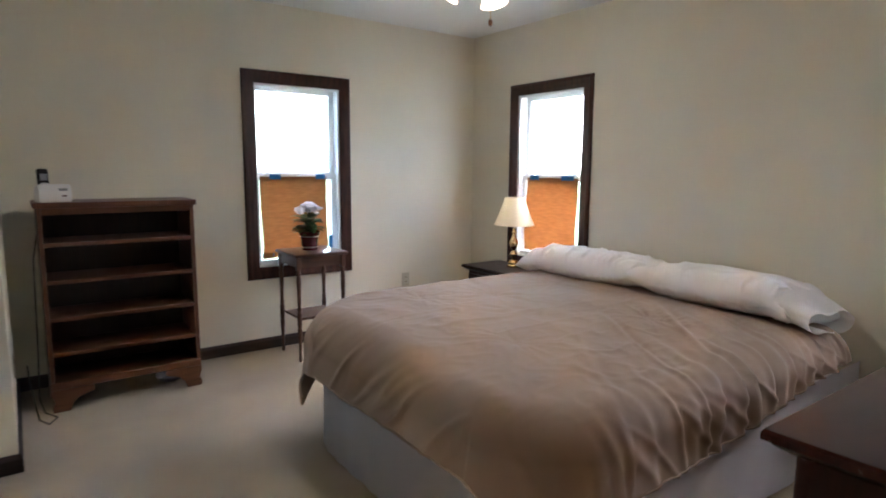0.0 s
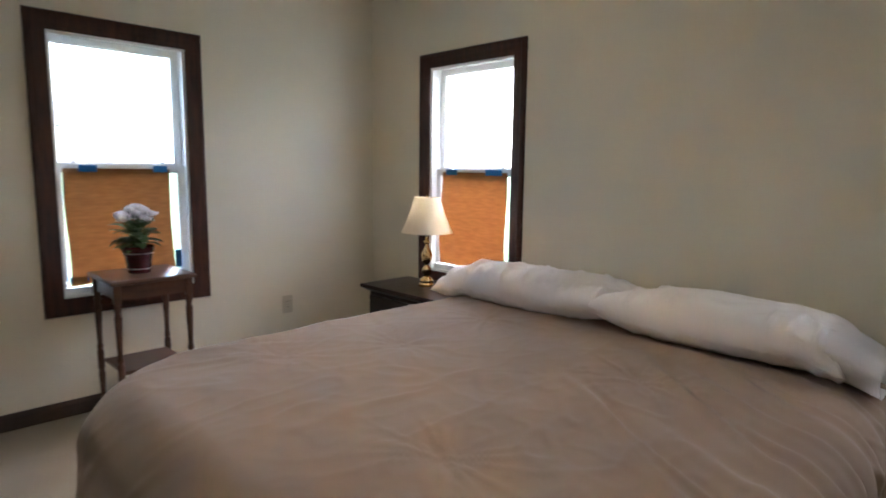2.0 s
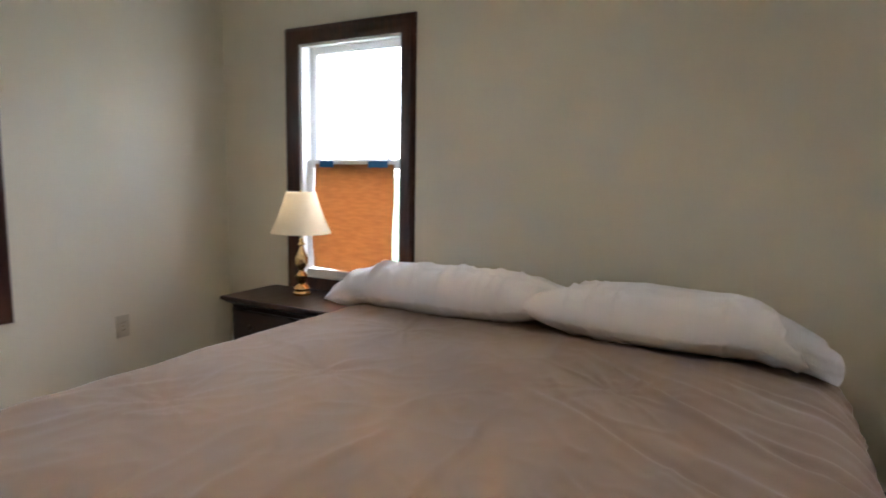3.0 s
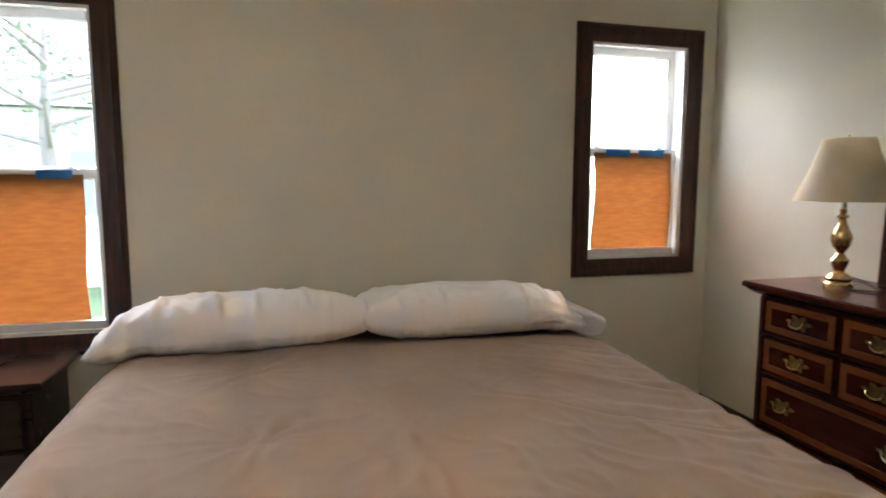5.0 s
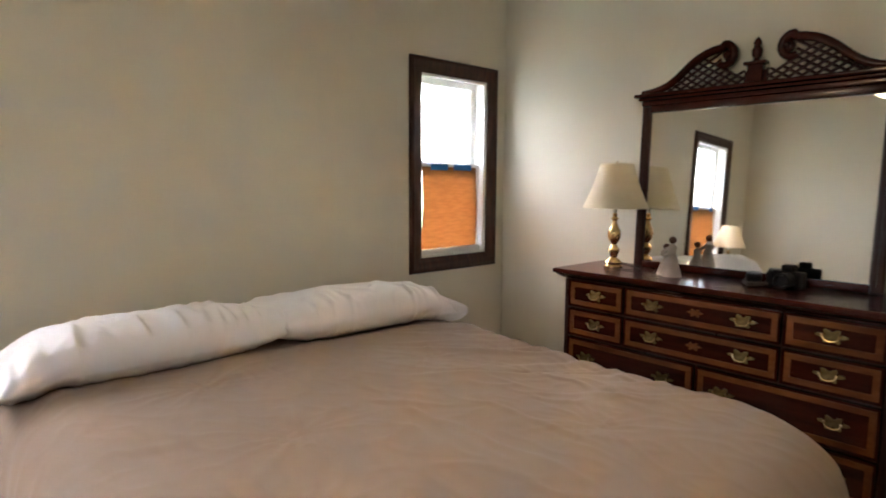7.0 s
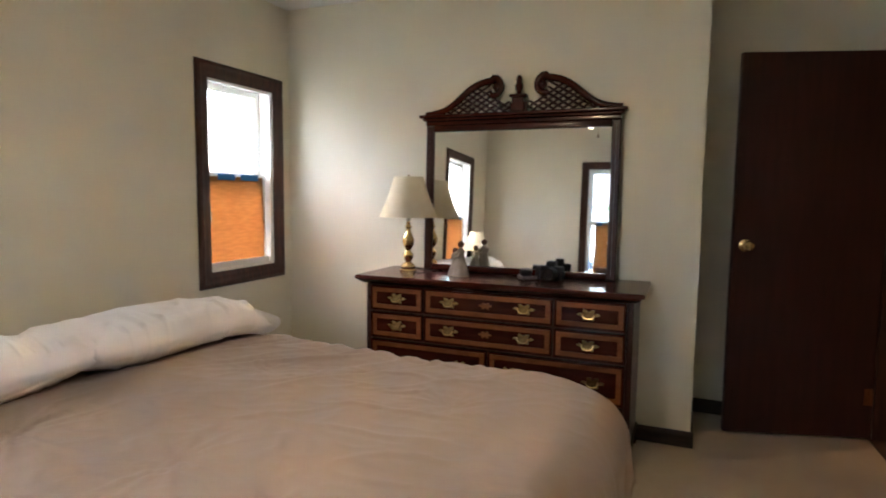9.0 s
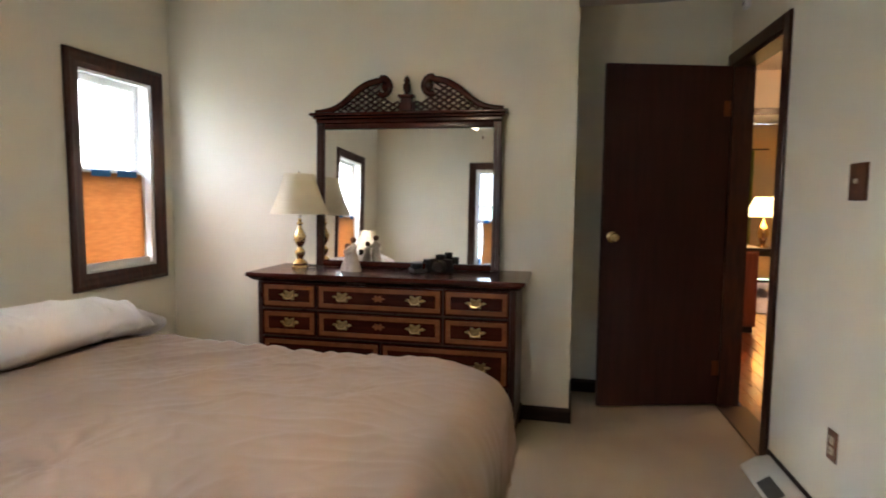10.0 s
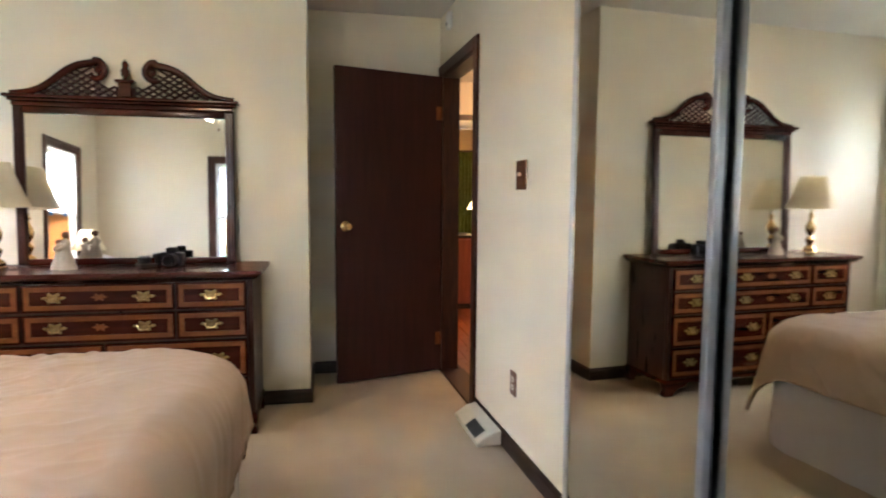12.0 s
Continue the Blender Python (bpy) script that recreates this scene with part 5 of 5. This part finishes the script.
# ---- ceiling fan ----
fan = thing("ceiling_fan", pose(FAN[0], FAN[1], -0.135), "ceiling fan with a lit cluster of frosted glass shades", "ceiling fan")
part("canopy", lathe(bmesh.new(), [(0.0, CEIL + 0.134), (0.07, CEIL + 0.134), (0.068, CEIL + 0.11), (0.018, CEIL + 0.075), (0.016, CEIL - 0.03), (0.0, CEIL - 0.034)], 28), M["brass"], fan, smooth=True)
part("motor", lathe(bmesh.new(), [(0.0, 2.425), (0.03, 2.42), (0.10, 2.405), (0.115, 2.38), (0.115, 2.33), (0.09, 2.305), (0.0, 2.30)], 32), M["fanwhite"], fan, smooth=True)
part("light_fitter", lathe(bmesh.new(), [(0.0, 2.2995), (0.055, 2.2995), (0.058, 2.25), (0.03, 2.225), (0.0, 2.22)], 24), M["brass"], fan, smooth=True)
for k in range(5):
    a = 72 * k + 20
    bld = part("blade", prism(bmesh.new(), [(0.17, -0.05), (0.20, -0.058), (0.56, -0.066), (0.585, -0.045), (0.59, 0.0), (0.585, 0.045), (0.56, 0.066), (0.20, 0.058), (0.17, 0.05)], -0.003, 0.003), M["fanblade"], fan,
               m=pose(0, 0, 2.345, 0, 0, a) @ pose(0, 0, 0, 78))
    part("blade_iron", B(0.10, 0.20, -0.014, 0.014, -0.004, 0.004, bevel=0.002), M["brass"], fan, m=pose(0, 0, 2.345, 0, 0, a) @ pose(0, 0, 0, -12))
FB = []
for k in range(3):
    a = radians(120 * k + 30)
    dx, dy = math.cos(a), math.sin(a)
    part("arm", tube(bmesh.new(), [(0.04 * dx, 0.04 * dy, 2.262), (0.075 * dx, 0.075 * dy, 2.262), (0.095 * dx, 0.095 * dy, 2.245)], 0.010, 8), M["brass"], fan, smooth=True)
    bm = lathe(bmesh.new(), [(0.020, 0.0), (0.026, -0.012), (0.044, -0.045), (0.052, -0.075), (0.062, -0.092), (0.060, -0.093), (0.049, -0.075), (0.041, -0.045), (0.023, -0.012), (0.017, -0.001)], 24)
    mm = pose(0.095 * dx, 0.095 * dy, 2.247, 0, 0, 120 * k + 30) @ pose(0, 0, 0, 0, -38)
    part("glass_shade", bm, M["fanglass"], fan, "lit frosted glass tulip shade", smooth=True, m=mm)
    FB.append(pose(FAN[0], FAN[1], -0.135) @ mm @ Vector((0, 0, -0.058)))
part("pull_chain", tube(bmesh.new(), [(0.02, -0.025, 2.235), (0.02, -0.03, 2.15), (0.02, -0.03, 2.075)], 0.0016, 6), M["brass"], fan)
part("chain_knob", lathe(bmesh.new(), [(0.0, 2.045), (0.007, 2.05), (0.010, 2.062), (0.005, 2.074), (0.0, 2.0749)], 12, 0.02, -0.03), M["fanblade"], fan, smooth=True)
for p in FB:
    bulb("fan_bulb", p, FAN_WATTS, (1.0, 0.87, 0.70), 0.022)


# ---- the hall and the room beyond the door ----
HX0, HY0, HY1 = -3.3, -7.0, 1.6
panel_wall("wall_hall_far", "y", HY0, -0.1, HX0, XL - TW, 0, CEIL, [], M["hallwall"], "ochre painted wall of the far room")
panel_wall("wall_hall_west", "x", HX0, -0.1, HY0, HY1, 0, CEIL, [], M["hallwall"], "ochre painted side wall of the far room")
panel_wall("wall_hall_end", "y", HY1, 0.1, HX0, XL - TW - 0.65, 0, CEIL, [], M["halltop"], "cream painted end wall of the hall")
panel_wall("wall_hall_east", "x", XL - 0.095, 0.1, HY0, YR - T - 0.002, 0, CEIL, [], M["hallwall"], "ochre painted hall wall")
panel_wall("wall_hall_header", "y", -2.75, -0.12, HX0, XL - TW - 0.002, 2.07, CEIL, [], M["halltop"], "cream wall above the wide opening")
panel_wall("wall_hall_side", "x", XL - TW - 0.55, -0.08, YR + 1.35, HY1, 0, CEIL, [], M["halltop"], "cream painted hall wall by the closet")
solid("ceiling_hall", B(HX0, XL - TW, HY0, HY1, CEIL + 0.001, CEIL + 0.08), M["ceiling"], "white ceiling of the hall", "ceiling", "structure")
solid("trim", B(HX0, XL - TW - 0.004, -2.748, -2.733, 2.055, 2.115, bevel=0.003), M["trim_h"], "dark stained trim over the hall opening", "trim", "structure")
tl = table_lamp(pose(-1.56, -5.20, 0.635), 0.7, 0.245, 0.12, 0.41, 0.67, [(0.0, 0.0), (0.07, 0.0), (0.07, 0.02), (0.03, 0.04), (0.05, 0.10), (0.075, 0.19), (0.06, 0.27), (0.025, 0.32), (0.02, 0.36)], "lit cream ceramic lamp on the hall side table", 24, lit=M["hallshade"])
bulb("hall_lamp_bulb", (-1.56, -5.20, 1.16), 1.8, (1.0, 0.62, 0.28), 0.05)
bulb("hall_ceiling_bulb", (-1.2, -1.3, 2.25), 1.0, (1.0, 0.60, 0.30), 0.08)
hl = thing("hall_ceiling_light", pose(-1.2, -1.3, CEIL), "lit round glass ceiling light in the hall", "ceiling light")
part("pan", lathe(bmesh.new(), [(0.0, 0.0), (0.16, 0.0), (0.16, -0.02), (0.0, -0.0205)], 28), M["brass"], hl, smooth=True)
part("bowl", lathe(bmesh.new(), [(0.15, -0.021), (0.15, -0.05), (0.10, -0.09), (0.0, -0.105)], 28), M["fanglass"], hl, "lit frosted bowl", smooth=True)
ht = thing("hall_table", pose(-1.62, -5.25, 0), "dark wooden side table under the lit lamp", "side table")
part("top", B(-0.42, 0.42, -0.24, 0.24, 0.61, 0.635, bevel=0.006), M["ebony"], ht)
part("apron", B(-0.38, 0.38, -0.20, 0.20, 0.53, 0.6098), M["ebony"], ht)
part("stretcher", B(-0.38, 0.38, -0.02, 0.02, 0.16, 0.19), M["ebony"], ht)
for sx in (-1, 1):
    for sy in (-1, 1):
        part("leg", lathe(bmesh.new(), [(0.018, 0.0), (0.024, 0.06), (0.016, 0.12), (0.026, 0.3), (0.018, 0.46), (0.026, 0.53)], 12, sx * 0.37, sy * 0.19), M["ebony"], ht, smooth=True)
cab = thing("cherry_cabinet", pose(-0.50, -2.95, 0), "reddish cherry wood cabinet beyond the doorway", "cabinet")
part("body", B(-0.30, 0.30, -0.25, 0.25, 0.06, 0.79, bevel=0.004), M["cherry"], cab)
part("plinth", B(-0.28, 0.28, -0.23, 0.23, 0.0, 0.0598), M["ebony"], cab)
part("top", B(-0.32, 0.32, -0.27, 0.27, 0.7902, 0.815, bevel=0.005), M["ebony"], cab)
for s in (-1, 1):
    d = part("door", B(s * 0.145 - 0.135, s * 0.145 + 0.135, 0.2505, 0.268, 0.09, 0.77, bevel=0.003), M["cherry"], cab)
    part("handle", tube(bmesh.new(), [(s * 0.03, 0.272, 0.42), (s * 0.03, 0.29, 0.44), (s * 0.03, 0.29, 0.50), (s * 0.03, 0.272, 0.52)], 0.005, 8), M["brass_old"], d)
cur = thing("curtain", pose(-1.64, -6.93, 0), "olive green curtain hanging on a rod in the far room", "curtain")
bm = bmesh.new()
g = []
for k in range(2):
    g.append([bm.verts.new((-0.24 + 0.48 * i / 60, 0.03 * math.sin(i * 0.75) + 0.008 * noise.noise((i * 0.3, 0, 0)), 0.06 + k * 1.98)) for i in range(61)])
for i in range(60):
    bm.faces.new((g[0][i], g[0][i + 1], g[1][i + 1], g[1][i]))
bmesh.ops.solidify(bm, geom=bm.faces[:], thickness=0.002)
part("drape", bm, M["curtain"], cur, smooth=True)
part("rod", tube(bmesh.new(), [(-0.45, 0.0, 2.06), (0.45, 0.0, 2.06)], 0.012, 10), M["trim"], cur)
rug = solid("area_rug", B(-2.6, -0.75, -6.6, -3.75, 0.0005, 0.010, bevel=0.003), M["rug"], "lavender grey woven rug on the plank floor", "rug")


# ---- outside ----
def house(m, w, d, h, label, wins):
    ho = thing("house", m, label, "house")
    wl = part("wall", B(-w / 2, w / 2, 0, d, 0, h), M["siding"], ho)
    for k in range(int(h / 0.2)):
        part("siding_board", prism(bmesh.new(), [(-w / 2, k * 0.2), (w / 2, k * 0.2), (w / 2, k * 0.2 + 0.19), (-w / 2, k * 0.2 + 0.19)], -0.018, -0.0005), M["siding"], wl)
    bm = bmesh.new()
    vs = [bm.verts.new(c) for c in ((-w / 2 - 0.4, -0.4, h), (w / 2 + 0.4, -0.4, h), (w / 2 + 0.4, d + 0.4, h), (-w / 2 - 0.4, d + 0.4, h), (-w / 2 - 0.4, d / 2, h + d * 0.33), (w / 2 + 0.4, d / 2, h + d * 0.33))]
    for f in ((0, 1, 5, 4), (2, 3, 4, 5), (0, 4, 3), (1, 2, 5), (3, 2, 1, 0)):
        bm.faces.new([vs[i] for i in f])
    part("roof", bm, M["shingle"], ho)
    for wx, wz in wins:
        wn_ = part("window", ring_frame(bmesh.new(), wx - 0.5, wx + 0.5, wz, wz + 1.4, [(0, -0.02), (0, -0.05), (0.09, -0.05), (0.09, -0.02)]), M["vinyl"], ho)
        part("pane", B(wx - 0.41, wx + 0.41, -0.035, -0.022, wz + 0.09, wz + 1.31), M["grey_plastic"], wn_)
    return ho


GZ = -0.8
bm = bmesh.new()
bmesh.ops.create_grid(bm, x_segments=40, y_segments=40, size=400)
for v in bm.verts:
    v.co.z = GZ
solid("ground", bm, M["grass"], "lawn around the house reaching to the horizon", "ground", "structure")
house(pose(13.5, 2.2, GZ, 0, 0, -90), 11.0, 8.0, 3.4, "white sided neighbouring house with a grey roof", [(-3.4, 1.3), (-0.6, 1.3), (3.0, 1.3)])
house(pose(-2.0, 17.0, GZ, 0, 0, 0), 12.0, 8.0, 3.0, "white sided house across the lawn", [(-2.0, 1.1), (3.6, 1.1)])


def tree(m, h, label, seed):
    t = thing("tree", m, label, "tree")
    r = random.Random(seed)
    bm = tube(bmesh.new(), [(0, 0, 0), (0.05, 0.02, h * 0.25), (-0.03, 0.05, h * 0.5), (0.05, 0.0, h * 0.8)], [0.20, 0.16, 0.11, 0.04], 10)
    tips = []
    for k in range(14):
        z = h * r.uniform(0.35, 0.75)
        a = r.uniform(0, 6.283)
        L = r.uniform(0.9, 1.9)
        e = (L * math.cos(a), L * math.sin(a), z + r.uniform(0.3, 1.0))
        tube(bm, [(0, 0, z), (e[0] * 0.5, e[1] * 0.5, z + 0.25), e], [0.05, 0.035, 0.012], 6)
        tips.append(Vector(e))
    part("trunk", bm, M["bark"], t, smooth=True)
    verts, faces = [], []
    for p in tips + [Vector((0, 0, h * 0.85))]:
        for _ in range(80):
            c = p + Vector((r.gauss(0, 0.42), r.gauss(0, 0.42), r.gauss(0, 0.35)))
            q = Euler((r.uniform(0, 6), r.uniform(0, 6), r.uniform(0, 6))).to_matrix()
            n0 = len(verts)
            for o in ((-0.03, 0, 0), (0, -0.05, 0), (0.03, 0, 0), (0, 0.06, 0)):
                verts.append(c + q @ Vector(o))
            faces.append((n0, n0 + 1, n0 + 2, n0 + 3))
    me = bpy.data.meshes.new("crown")
    me.from_pydata(verts, [], faces)
    me.materials.append(M["treeleaf"])
    cr = new("crown", me)
    cr.parent = t
    return t


tree(pose(12.2, 5.9, GZ), 5.8, "leafy young tree on the lawn between the houses", 3)

# hall floor boards, laid along the hall
hf = solid("floor_hall", B(HX0, XL - TW - 0.003, HY0, HY1, -0.06, -0.016), M["ebony"], "polished orange-brown plank floor of the hall", "floor", "structure")
pk = [finish("plank", B(-0.048, 0.048, -0.70, 0.70, -0.0155, 0.0, bevel=0.0015, seg=1), M["plank"]) for _ in range(2)]
for i in range(32):
    x = XL - TW - 0.055 - i * 0.0985
    for k in range(6):
        yc = HY1 - 0.72 - k * 1.402 - (i * 0.37 % 0.9) + 0.45
        if yc - 0.7 < HY0 or yc + 0.7 > HY1:
            yc = min(max(yc, HY0 + 0.702), HY1 - 0.702)
        if k and yc == HY0 + 0.702 and prev - yc < 1.4:
            continue
        prev = yc
        ob = new("plank", pk[(i + k) % 2])
        ob.parent = hf
        ob.matrix_basis = pose(x, yc, -0.0005 * ((i * 7 + k * 3) % 3))
